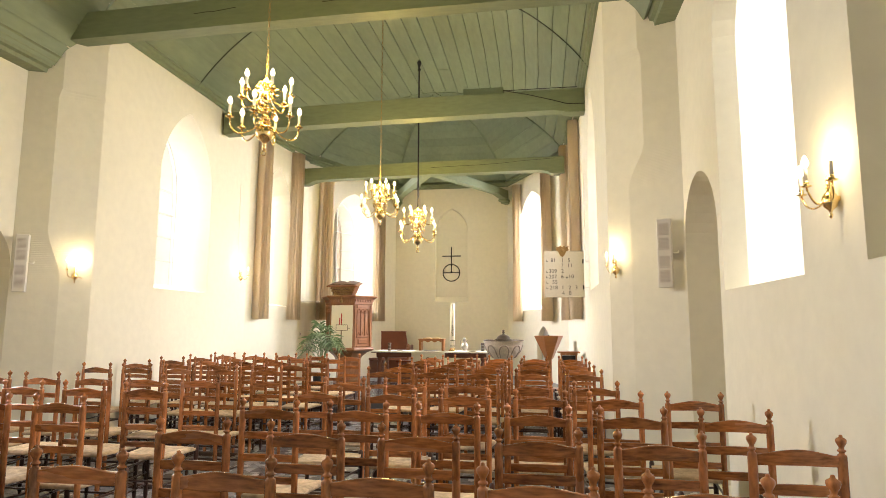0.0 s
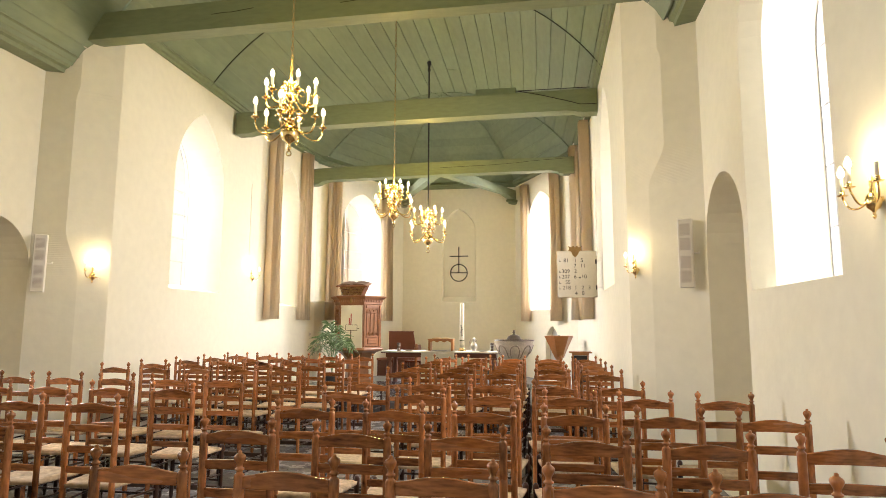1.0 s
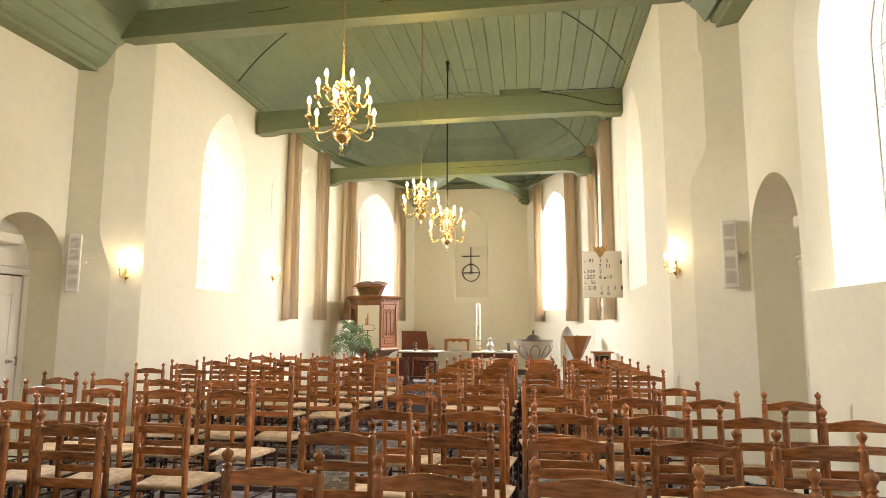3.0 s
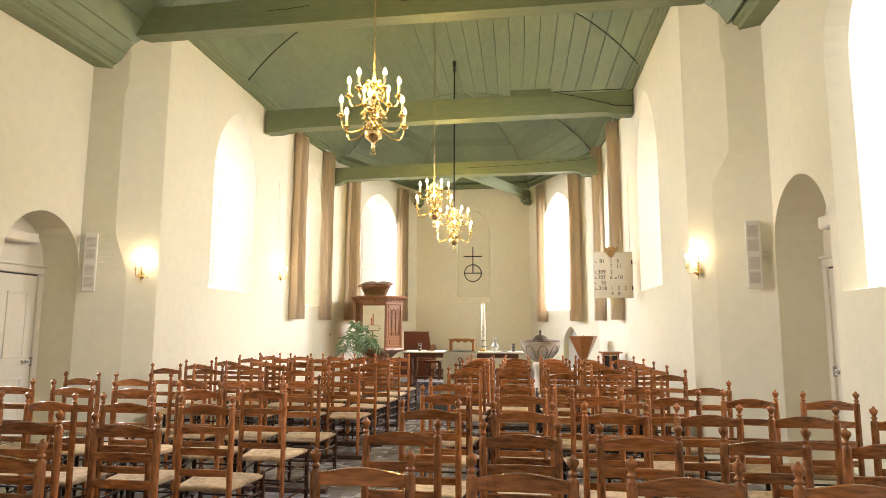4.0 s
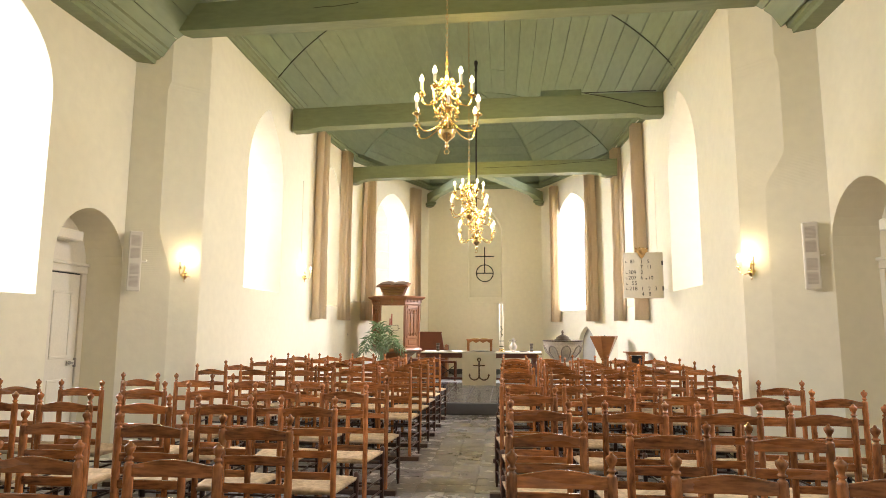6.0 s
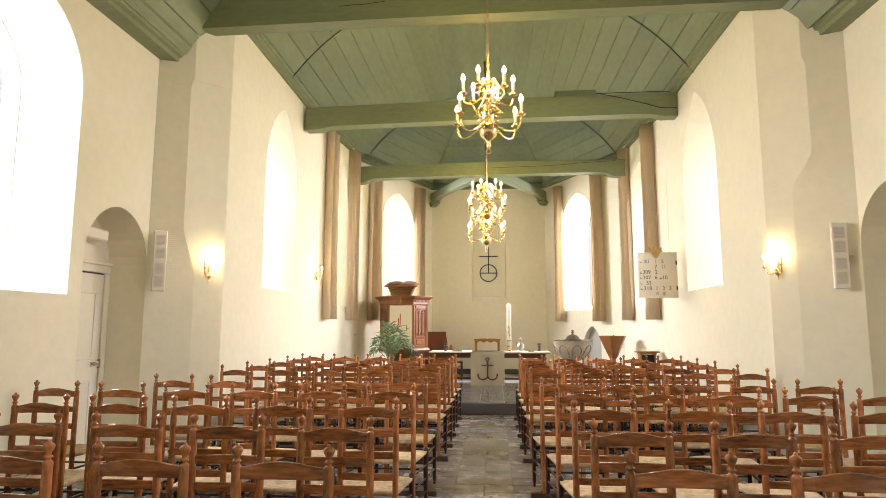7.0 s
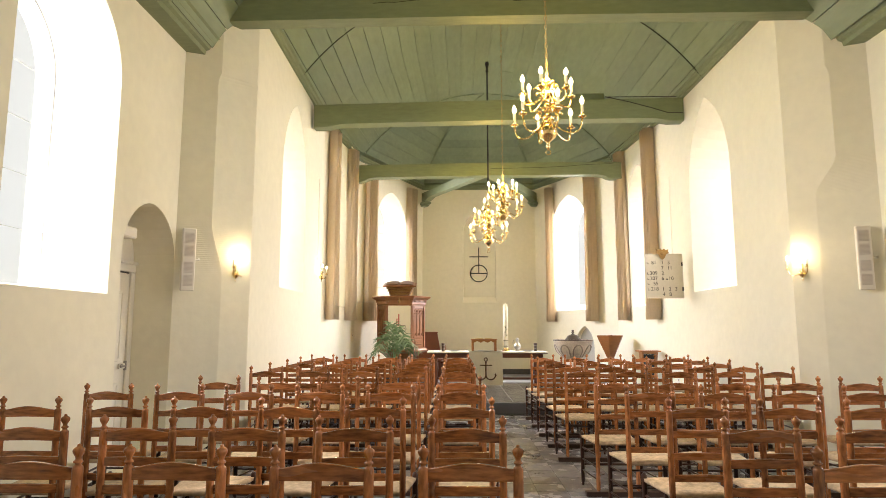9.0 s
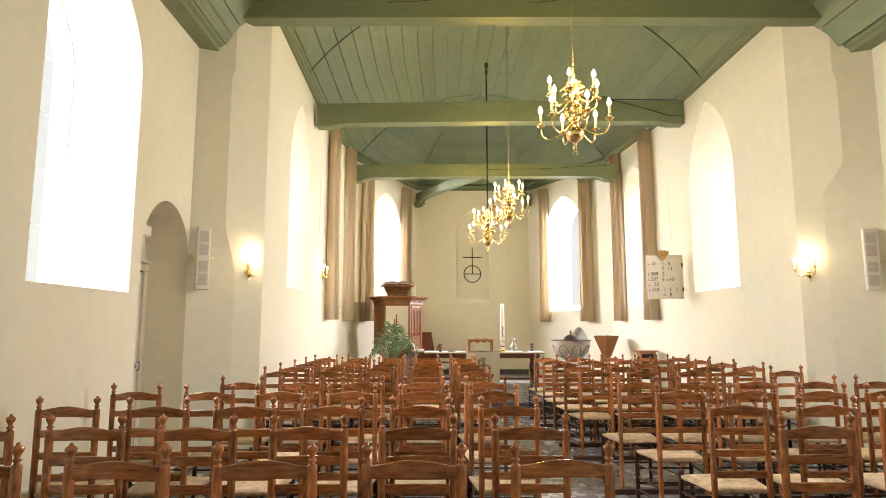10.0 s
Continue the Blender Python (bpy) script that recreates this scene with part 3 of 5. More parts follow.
# ---- chairs ----
def build_chair():
    root = thing("chair", (0, 0, 0), "brown varnished ladder-back church chair with rush seat", "chair", "rows of church chairs")
    bx, fx, fy = 0.176, 0.225, 0.40
    post = [(0.013, 0.045), (0.018, 0.06), (0.0195, 0.45), (0.0195, 0.948), (0.0190, 0.955), (0.0165, 0.960), (0.0118, 0.9625), (0.0105, 0.968), (0.0120, 0.9715), (0.0168, 0.9735), (0.0172, 0.9765), (0.0160, 0.9795), (0.0108, 0.9825), (0.0100, 0.988), (0.0118, 0.994), (0.0160, 1.001), (0.0200, 1.009), (0.0216, 1.016), (0.0208, 1.0215), (0.0165, 1.0265), (0.0095, 1.0305), (0.0072, 1.033), (0.0068, 1.038), (0.0040, 1.041), (0, 1.0415)]
    for s in (-1, 1):
        bm = bmesh.new()
        lathe(bm, post, 12, Matrix.Translation((s * bx, 0, 0)))
        part("back_post", bm, CHAIR, root, smooth=True)
    leg = [(0.010, 0.0), (0.013, 0.012), (0.010, 0.022), (0.017, 0.04), (0.019, 0.44), (0.0195, 0.475), (0.012, 0.489), (0, 0.492)]
    for s in (-1, 1):
        bm = bmesh.new()
        lathe(bm, leg, 10, Matrix.Translation((s * fx, fy, 0)))
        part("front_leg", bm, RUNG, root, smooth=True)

    def slat(z, h, rise, dip):
        bm = bmesh.new()
        n = 14
        rows = []
        for i in range(n + 1):
            t = i / n * 2 - 1
            x = t * (bx - 0.012)
            y = -0.022 * (1 - t * t)
            k = math.cos(t * math.pi / 2) ** 1.3 if abs(t) < 1 else 0
            a, b = z - h / 2 + dip * k, z + h / 2 + rise * k
            rows.append([bm.verts.new(p) for p in ((x, y - 0.005, a), (x, y + 0.005, a), (x, y + 0.007, a + 0.003), (x, y + 0.007, b - 0.003), (x, y + 0.004, b), (x, y - 0.004, b), (x, y - 0.007, b - 0.003), (x, y - 0.007, a + 0.003))])
        for r, q in zip(rows, rows[1:]):
            for k in range(8):
                bm.faces.new((r[k], r[(k + 1) % 8], q[(k + 1) % 8], q[k]))
        bm.faces.new(rows[0])
        bm.faces.new(rows[-1])
        part("slat", bm, SLATW, root)

    slat(0.932, 0.044, 0.026, 0.006)
    slat(0.812, 0.042, 0.008, 0.004)
    slat(0.680, 0.042, 0.006, 0.003)
    slat(0.550, 0.042, 0.006, 0.003)
    # rush seat: four fields that meet in the middle, rolled over the rails
    bm = bmesh.new()
    b0, b1 = bx + 0.008, fx + 0.012
    n = 12
    rows = []
    for j in range(n + 1):
        row = []
        for i in range(n + 1):
            u, v = i / n * 2 - 1, j / n * 2 - 1
            far = max(abs(u), abs(v))
            crease = abs(abs(u) - abs(v))
            z = 0.470 - 0.020 * (1 - far) ** 1.3 - 0.009 * math.exp(-crease * 7) * min(1, far * 2) + 0.0015 * math.sin(i * 2.4 + j * 1.9)
            if far > 0.99:
                z = 0.458
            bow = 0.006 * (1 - u * u)
            row.append(bm.verts.new((u * (b0 + (b1 - b0) * (v + 1) / 2), 0.2 + v * (0.210 + bow), z)))
        rows.append(row)
    for r, q in zip(rows, rows[1:]):
        for i in range(n):
            bm.faces.new((r[i], r[i + 1], q[i + 1], q[i]))
    rim = rows[0] + [r[-1] for r in rows[1:-1]] + rows[-1][::-1] + [r[0] for r in rows[-2:0:-1]]
    low = [bm.verts.new((w.co.x * 0.985, 0.2 + (w.co.y - 0.2) * 0.985, 0.436)) for w in rim]
    for k in range(len(rim)):
        bm.faces.new((rim[k], rim[(k + 1) % len(rim)], low[(k + 1) % len(rim)], low[k]))
    bm.faces.new(low)
    part("seat", bm, RUSH, root, "woven rush seat", smooth=True)
    rods = [((s * bx, 0, z), (s * fx, fy, z2)) for s in (-1, 1) for z, z2 in ((0.14, 0.14), (0.24, 0.24), (0.345, 0.345))]
    rods += [((-fx, fy, 0.19), (fx, fy, 0.19)), ((-fx, fy, 0.31), (fx, fy, 0.31)), ((-bx, 0, 0.27), (bx, 0, 0.27))]
    for a, b in rods:
        bm = bmesh.new()
        a, b = Vector(a), Vector(b)
        tube(bm, [a, a.lerp(b, 0.3), a.lerp(b, 0.5), a.lerp(b, 0.7), b], 0.0085, 7)
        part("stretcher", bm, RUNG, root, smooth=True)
    return root


LEFT = [-6.02, -5.465, -4.922, -4.37, -3.82, -3.27]
RIGHT = [-1.815, -1.245, -0.70, -0.16, 0.365, 0.905]
RFAR = [-1.885, -1.335, -0.79, -0.245, 0.30]
ROWS = [  # y of the back posts, the chairs' middles on either side of the aisle
    (1.55, LEFT[1:], []),
    (2.35, LEFT[1:], RIGHT), (3.13, LEFT, RIGHT), (3.95, LEFT, RIGHT), (4.84, LEFT, RIGHT),
    (5.64, LEFT[1:], RFAR), (7.06, LEFT[1:], RFAR), (7.84, LEFT[1:], RFAR), (8.62, LEFT[1:], RFAR), (9.38, LEFT[1:], RFAR), (10.14, LEFT[1:], RFAR),
]
chair = build_chair()
random.seed(11)
first = True
for y, left, right in ROWS:
    for xs in (left, right):
        if not xs:
            continue
        for x in xs:
            m = pose(x + random.uniform(-0.008, 0.008), y + random.uniform(-0.012, 0.012), 0, 0, 0, random.uniform(-1.5, 1.5))
            if first:
                chair.matrix_world = m
                first = False
            else:
                copy_thing(chair, m)
        bm = bmesh.new()
        box(bm, xs[0] - 0.28, xs[-1] + 0.28, y - 0.032, y + 0.032, 0.0, 0.045, 0.004)
        tagged(part("floor_batten", bm, BATTEN), "dark wooden floor batten under a row of chairs", "batten", "chair row battens")


# ---- chandeliers ----
def chandelier(place, size, top, rod, label):
    root = thing("chandelier", place, label, "chandelier", "brass chandeliers")
    k = size
    bm = bmesh.new()
    prof = [(0, 0.0), (0.012, 0.01), (0.02, 0.03), (0.012, 0.05), (0.018, 0.07), (0.03, 0.08), (0.068, 0.11), (0.083, 0.155), (0.07, 0.20), (0.035, 0.23), (0.022, 0.25), (0.04, 0.27), (0.05, 0.29), (0.03, 0.31), (0.02, 0.34), (0.035, 0.36), (0.042, 0.385), (0.025, 0.41), (0.016, 0.44), (0.03, 0.46), (0.045, 0.48), (0.045, 0.50), (0.02, 0.52), (0.014, 0.56), (0.03, 0.59), (0.02, 0.62), (0.008, 0.66), (0, 0.67)]
    lathe(bm, [(r * k, z * k) for r, z in prof], 16)
    part("stem", bm, BRASS, root, smooth=True)
    bm = bmesh.new()
    tube(bm, [(0.022 * k * math.cos(a), 0, -0.022 * k + 0.022 * k * math.sin(a)) for a in [2 * math.pi * i / 10 for i in range(10)]], 0.005 * k, 6, closed=True)
    part("ring", bm, BRASS, root, smooth=True)
    for tier, (r, z, cz, n, off) in enumerate(((0.30, 0.26, 0.245, 6, 0.66), (0.22, 0.49, 0.475, 6, 0.14))):
        for i in range(n):
            ang = off + 2 * math.pi * i / n
            turn = Matrix.Rotation(ang, 4, "Z")
            bm = bmesh.new()
            drop = 0.125 if tier == 0 else 0.085
            pts = []
            for j in range(13):
                t = j / 12
                pts.append((0.03 + (r - 0.03) * (t - 0.10 * math.sin(2 * math.pi * t)), 0, z + 0.03 * math.cos(math.pi * t) - drop * math.sin(math.pi * t ** 1.25)))
            pts[-1] = (r, 0, cz)
            tube(bm, [(x * k, y * k, zz * k) for x, y, zz in pts], 0.0075 * k, 6)
            tube(bm, [((0.10 + 0.028 * math.cos(a)) * k, 0, (z + 0.035 + 0.028 * math.sin(a)) * k) for a in [0.2 + i2 * 0.55 for i2 in range(10)]], 0.005 * k, 5)
            bm.transform(turn)
            arm = part("arm", bm, BRASS, root, smooth=True)
            tip = turn @ Vector((r * k, 0, cz * k))
            bm = bmesh.new()
            lathe(bm, [(0, 0), (0.012 * k, 0.002), (0.036 * k, 0.012 * k), (0.038 * k, 0.016 * k), (0.012 * k, 0.014 * k), (0.010 * k, 0.02 * k), (0.017 * k, 0.03 * k), (0.014 * k, 0.05 * k), (0, 0.05 * k)], 12, Matrix.Translation(tip))
            part("drip_pan", bm, BRASS, arm, smooth=True)
            bm = bmesh.new()
            lathe(bm, [(0.0125 * k, 0.05 * k), (0.012 * k, 0.125 * k), (0, 0.128 * k)], 10, Matrix.Translation(tip))
            part("candle_tube", bm, WAX, arm, "white candle sleeve", smooth=True)
            bm = bmesh.new()
            lathe(bm, [(0.009 * k, 0.128 * k), (0.0175 * k, 0.140 * k), (0.0200 * k, 0.151 * k), (0.0170 * k, 0.166 * k), (0.009 * k, 0.182 * k), (0.004 * k, 0.194 * k), (0, 0.198 * k)], 10, Matrix.Translation(tip))
            part("bulb", bm, BULB, arm, "lit candle bulb", smooth=True)
    for z, r, n, turned in ((0.335, 0.105, 6, 0.14), (0.575, 0.085, 6, 0.66)):
        for i in range(n):
            bm = bmesh.new()
            curl = [(0.02 + (r - 0.02) * j / 6, 0.045 * math.sin(j / 6 * math.pi)) for j in range(7)]
            curl += [(r - 0.018 + 0.018 * math.cos(a), -0.018 * math.sin(a)) for a in [0.5 * j for j in range(1, 10)]]
            tube(bm, [(x * k, 0, (z + h) * k) for x, h in curl], 0.0065 * k, 6, r_end=0.004 * k)
            lathe(bm, [(0, -0.012 * k), (0.010 * k, -0.006 * k), (0.012 * k, 0), (0.008 * k, 0.008 * k), (0, 0.012 * k)], 8, Matrix.Translation(((r - 0.02) * k, 0, (z - 0.012) * k)))
            bm.transform(Matrix.Rotation(turned + 2 * math.pi * i / n, 4, "Z"))
            part("scroll", bm, BRASS, root, smooth=True)
    L = top - place[2]
    if rod:
        bm = bmesh.new()
        tube(bm, [(0, 0, 0.66 * k), (0, 0, L - 0.05)], 0.016, 8)
        lathe(bm, [(0, L - 0.25), (0.03, L - 0.22), (0.035, L - 0.2), (0.02, L - 0.15), (0.045, L - 0.04), (0.03, L)], 10)
        part("hanging_rod", bm, IRON, root, "black iron hanging rod")
    else:
        bm = bmesh.new()
        z = 0.66 * k
        i = 0
        while z < L:
            m = Matrix.Translation((0, 0, z)) @ Matrix.Rotation(math.pi / 2 * (i % 2), 4, "Z")
            tube(bm, [m @ Vector((0.011 * math.cos(a), 0, 0.022 + 0.026 * math.sin(a))) for a in [2 * math.pi * j / 8 for j in range(8)]], 0.0032, 4, closed=True)
            z += 0.044
            i += 1
        part("chain", bm, CHAIN, root, "brass link chain")
    point_lamp("chandelier_light", (place[0], place[1], place[2] + 0.70 * k), CHANDELIER_W, WARM, 0.14 * k)
    return root


chandelier((-2.505, 5.17, 3.0), 1.0, vault_z(0.0), False, "polished brass candle chandelier with twelve lit bulbs on a chain")
chandelier((-2.56, 9.28, 3.03), 1.0, vault_z(0.0), False, "polished brass candle chandelier with twelve lit bulbs on a chain")
chandelier((-2.60, 12.42, 3.03), 1.3, vault_z(0.0), True, "larger brass candle chandelier hung on a black iron rod")


# ---- wall sconces ----
def sconce(place, turn, arms=2):
    """A brass wall bracket; turn: the way it faces, 0 is towards -y."""
    root = thing("wall_sconce", place, "polished brass wall sconce with lit candle bulbs", "wall lamp", "brass wall sconces", turn)
    bm = bmesh.new()
    lathe(bm, [(0, -0.11), (0.008, -0.10), (0.012, -0.085), (0.006, -0.075), (0.012, -0.06), (0.035, -0.04), (0.045, -0.005), (0.035, 0.03), (0.014, 0.05), (0.02, 0.065), (0.012, 0.08), (0.018, 0.10), (0.008, 0.14), (0, 0.15)], 14, Matrix.Translation((0, -0.05, 0)))
    box(bm, -0.02, 0.02, -0.05, 0.0, -0.01, 0.02, 0.004)
    part("backplate", bm, BRASS, root, smooth=True)
    spots = [(-0.20, -0.12, 0.06), (0.20, -0.12, 0.06)] + ([(0.0, -0.17, 0.07)] if arms > 2 else [])
    for x, y, z in spots:
        bm = bmesh.new()
        pts = []
        for j in range(11):
            t = j / 10
            pts.append((x * (t - 0.10 * math.sin(2 * math.pi * t)), -0.05 + (y + 0.05) * t, 0.03 * (1 - t) + z * t - 0.075 * math.sin(math.pi * t ** 1.2)))
        tube(bm, pts, 0.006, 6)
        arm = part("arm", bm, BRASS, root, smooth=True)
        bm = bmesh.new()
        lathe(bm, [(0, z), (0.03, z + 0.01), (0.032, z + 0.013), (0.011, z + 0.012), (0.015, z + 0.028), (0.012, z + 0.042), (0, z + 0.042)], 12, Matrix.Translation((x, y, 0)))
        part("drip_pan", bm, BRASS, arm, smooth=True)
        bm = bmesh.new()
        lathe(bm, [(0.0115, z + 0.042), (0.011, z + 0.12), (0, z + 0.122)], 10, Matrix.Translation((x, y, 0)))
        part("candle_tube", bm, WAX, arm, smooth=True)
        bm = bmesh.new()
        lathe(bm, [(0.009, z + 0.122), (0.019, z + 0.138), (0.021, z + 0.15), (0.013, z + 0.178), (0.005, z + 0.192), (0, z + 0.197)], 10, Matrix.Translation((x, y, 0)))
        part("bulb", bm, BULB, arm, "lit candle bulb", smooth=True)
    root.matrix_world = root.matrix_world @ Matrix.Scale(0.84, 4)
    w = root.matrix_world @ Vector((0, -0.15, 0.25))
    point_lamp("sconce_light", w, SCONCE_W, CANDLE, 0.07)
    return root


sconce((-5.905, 7.084, 2.09), 82)
sconce((0.702, 7.047, 2.09), -84)
sconce((-5.765, 11.08, 2.38), 90)
sconce((RA, 3.41, 2.09), -90, 3)


# ---- loudspeakers ----
def loudspeaker(place, turn):
    root = thing("loudspeaker", place, "slim white column loudspeaker with perforated panels", "loudspeaker", "column loudspeakers", turn)
    w, h = 0.140, 0.69
    bm = bmesh.new()
    box(bm, -w / 2, w / 2, -0.10, -0.03, -h / 2, h / 2, 0.008)
    part("housing", bm, WHITE, root)
    for z in (-0.235, -0.09, 0.09, 0.235):
        bm = bmesh.new()
        for i in range(6):
            for j in range(9):
                x = (i - 2.5) * 0.0165 + (0.004 if j % 2 else -0.004)
                zz = z + (j - 4) * 0.0135
                lathe(bm, [(0.0052, -0.0022), (0.0052, 0.0)], 6, Matrix.Translation((x, -0.1005, zz)) @ pose(0, 0, 0, 90, 0, 0))
        part("perforated_panel", bm, MESH, root, "panel of dark round holes")
    bm = bmesh.new()
    box(bm, -0.02, 0.02, -0.03, 0.03, -0.05, 0.05, 0.005)
    tube(bm, [(w / 2, -0.05, 0.0), (w / 2 + 0.05, -0.04, 0.0), (w / 2 + 0.05, 0.0, 0.02)], 0.010, 6)
    part("bracket", bm, WHITE, root)
    return root


loudspeaker((-6.283, 6.718, 2.215), 33)
loudspeaker((1.110, 6.672, 2.215), -19)


# ---- curtains ----
def curtain(place, width, z0, z1, turn, seed):
    """A narrow drawn curtain hung in folds."""
    rnd = random.Random(seed)
    bm = bmesh.new()
    n = 80
    ph, folds = rnd.uniform(0, 6), rnd.uniform(3.2, 4.4)
    rows = []
    for j in range(9):
        t = j / 8
        row = []
        for i in range(n + 1):
            s = i / n
            spread_ = 0.86 + 0.14 * t
            x = (s - 0.5) * width * spread_
            y = -0.115 + 0.066 * math.sin(s * folds * 2 * math.pi + ph + 0.4 * math.sin(3 * t)) + 0.024 * math.sin(s * folds * 4 * math.pi + 2 * ph) + 0.017 * math.sin(s * folds * 6.3 * math.pi + ph + 0.8 * t)
            row.append(bm.verts.new((x, y, z1 + (z0 - z1) * t)))
        rows.append(row)
    for r, q in zip(rows, rows[1:]):
        for k in range(n):
            bm.faces.new((r[k], r[k + 1], q[k + 1], q[k]))
    bmesh.ops.solidify(bm, geom=bm.faces[:], thickness=0.006)
    root = thing("curtain", place, "long beige cloth curtain drawn back beside a window", "curtain", "window curtains", turn)
    part("drape", bm, CURTAIN, root, smooth=True)
    bm = bmesh.new()
    tube(bm, [(-width / 2 - 0.04, -0.115, z1 + 0.015), (width / 2 + 0.04, -0.115, z1 + 0.015)], 0.012, 6)
    part("rail", bm, WHITE, root)
    return root


def on_wall(p, m, q, y):
    a, b = (p, m) if y < m[1] else (m, q)
    return a[0] + (b[0] - a[0]) * (y - a[1]) / (b[1] - a[1])


at_l = lambda y: on_wall(DLN, DLM, DLF, y)
at_r = lambda y: on_wall(DRN, DRM, DRF, y)
for seed, p, q, flip, u, w, z1 in ((0, DLM, DLF, 0, 0.36, 0.44, 5.36), (1, DLM, DLF, 0, 1.74, 0.40, 5.36), (10, DRM, DRF, 180, 0.40, 0.46, 5.36), (11, DRM, DRF, 180, 2.02, 0.40, 5.36),
                                   (20, DLF, ALF, 0, 0.50, 0.52, 5.2), (21, DLF, ALF, 0, 2.62, 0.44, 5.2), (30, DRF, ARF, 180, 0.74, 0.46, 5.2), (31, DRF, ARF, 180, 2.42, 0.36, 5.2)):
    d = (Vector(q) - Vector(p)).normalized()
    at = Vector(p) + d * u
    curtain((at.x, at.y, 0), w * 0.84, 1.62, z1, math.degrees(math.atan2(d.y, d.x)) + flip, seed)


# ---- pulpit ----
def hexagon(side, turn=0.0):
    return [(side * math.cos(math.pi / 3 * k + turn), side * math.sin(math.pi / 3 * k + turn)) for k in range(6)]


def hex_stack(bm, levels):
    rows = [[bm.verts.new((x, y, z)) for x, y in hexagon(s)] for s, z in levels]
    for r, q in zip(rows, rows[1:]):
        for k in range(6):
            bm.faces.new((r[k], r[(k + 1) % 6], q[(k + 1) % 6], q[k]))
    bm.faces.new(rows[0])
    bm.faces.new(rows[-1])
    return bm


pulpit = thing("pulpit", (-4.50, 13.93, 0.20), "dark carved oak pulpit with gothic tracery panels", "pulpit")
bm = bmesh.new()
hex_stack(bm, [(0.34, 0.0), (0.34, 0.08), (0.28, 0.12), (0.26, 0.45), (0.33, 0.60), (0.45, 0.70), (0.58, 0.74), (0.60, 0.77), (0.58, 0.80), (0.545, 0.82)])
part("foot", bm, OAK, pulpit)
bm = bmesh.new()
hex_stack(bm, [(0.53, 0.82), (0.53, 1.76)])
part("body", bm, OAK, pulpit)
bm = bmesh.new()
hex_stack(bm, [(0.54, 1.755), (0.56, 1.78), (0.56, 1.86), (0.59, 1.88), (0.62, 1.90), (0.655, 1.92), (0.665, 1.94), (0.655, 1.955), (0.60, 1.96)])
part("top_moulding", bm, OAK, pulpit)
bm = bmesh.new()
for k in range(6):
    a, b = (Vector((*hexagon(0.563)[j % 6], 0)) for j in (k, k + 1))
    for i in range(11):
        c = a.lerp(b, (i + 0.5) / 11)
        d = (b - a).normalized()
        box(bm, -0.013, 0.013, -0.022, 0.0, 1.825, 1.872, 0.0, Matrix(((d.x, -d.y, 0, c.x), (d.y, d.x, 0, c.y), (0, 0, 1, 0), (0, 0, 0, 1))))
part("dentils", bm, OAK, pulpit)
for k in (3, 4, 5, 0):  # the faces that show: front is 4
    a, b = (Vector((*hexagon(0.53)[j % 6], 0)) for j in (k, k + 1))
    d = (b - a).normalized()
    m = Matrix(((d.x, -d.y, 0, (a.x + b.x) / 2), (d.y, d.x, 0, (a.y + b.y) / 2), (0, 0, 1, 0), (0, 0, 0, 1)))
    bm = bmesh.new()
    for x in (-0.235, 0.235):
        box(bm, x - 0.022, x + 0.022, -0.02, 0.01, 0.83, 1.75, 0.004)
    box(bm, -0.19, 0.19, -0.02, 0.01, 1.69, 1.75, 0.004)
    box(bm, -0.19, 0.19, -0.02, 0.01, 1.03, 1.07, 0.004)
    box(bm, -0.19, 0.19, -0.02, 0.01, 0.83, 0.86, 0.004)
    box(bm, -0.14, 0.14, -0.015, 0.01, 0.89, 1.00, 0.01)
    bm.transform(m)
    frame_ = part("panel_frame", bm, OAK, pulpit)
    bm = bmesh.new()
    for i in range(3):
        c = (i - 1) * 0.122
        for e in (-0.058, 0.058):
            tube(bm, [(c + e, -0.008, 1.07), (c + e, -0.008, 1.55)], 0.008, 5)
        arch = arch_loop(c - 0.058, c + 0.058, 1.55, 1.56, 1.67, 5)
        tube(bm, [(u, -0.008, z) for u, z in arch[1:-1]], 0.009, 5)
        for s in (-1, 1):
            tube(bm, [(c + s * (0.028 + 0.016 * math.cos(t)), -0.010, 1.575 + 0.018 * math.sin(t)) for t in [j * math.pi / 4 for j in range(8)]], 0.005, 4, closed=True)
            tube(bm, [(c + s * 0.05, -0.008, 1.08), (c + s * 0.018, -0.008, 1.10), (c, -0.008, 1.15)], 0.007, 4)
    bm.transform(m)
    part("tracery", bm, OAK, frame_)
bm = bmesh.new()
fy_ = -0.53 * math.cos(math.pi / 6)
box(bm, -0.245, 0.245, fy_ - 0.034, fy_ - 0.026, 0.80, 1.74, 0.002)
cloth = part("banner", bm, CREAM, pulpit, "cream cloth banner with stitched picture")
bm = bmesh.new()
for x, z0, z1 in ((-0.01, 1.31, 1.56), (-0.05, 1.31, 1.46)):
    box(bm, x - 0.011, x + 0.011, fy_ - 0.038, fy_ - 0.034, z0, z1)
part("stitched_candle", bm, RED, cloth)
bm = bmesh.new()
for x0, x1, z0, z1 in ((-0.13, 0.13, 1.305, 1.315), (-0.135, -0.125, 1.19, 1.31), (0.125, 0.135, 1.19, 1.31), (-0.13, 0.13, 1.185, 1.195), (0.14, 0.18, 1.23, 1.24), (-0.02, 0.0, 0.95, 1.185)):
    box(bm, x0, x1, fy_ - 0.038, fy_ - 0.034, z0, z1)
part("stitched_table", bm, BROWN, cloth)
bm = bmesh.new()
prism(bm, [(-0.20, 1.955), (0.20, 1.955), (0.31, 2.19), (-0.31, 2.19)], "y", -0.475, -0.20)
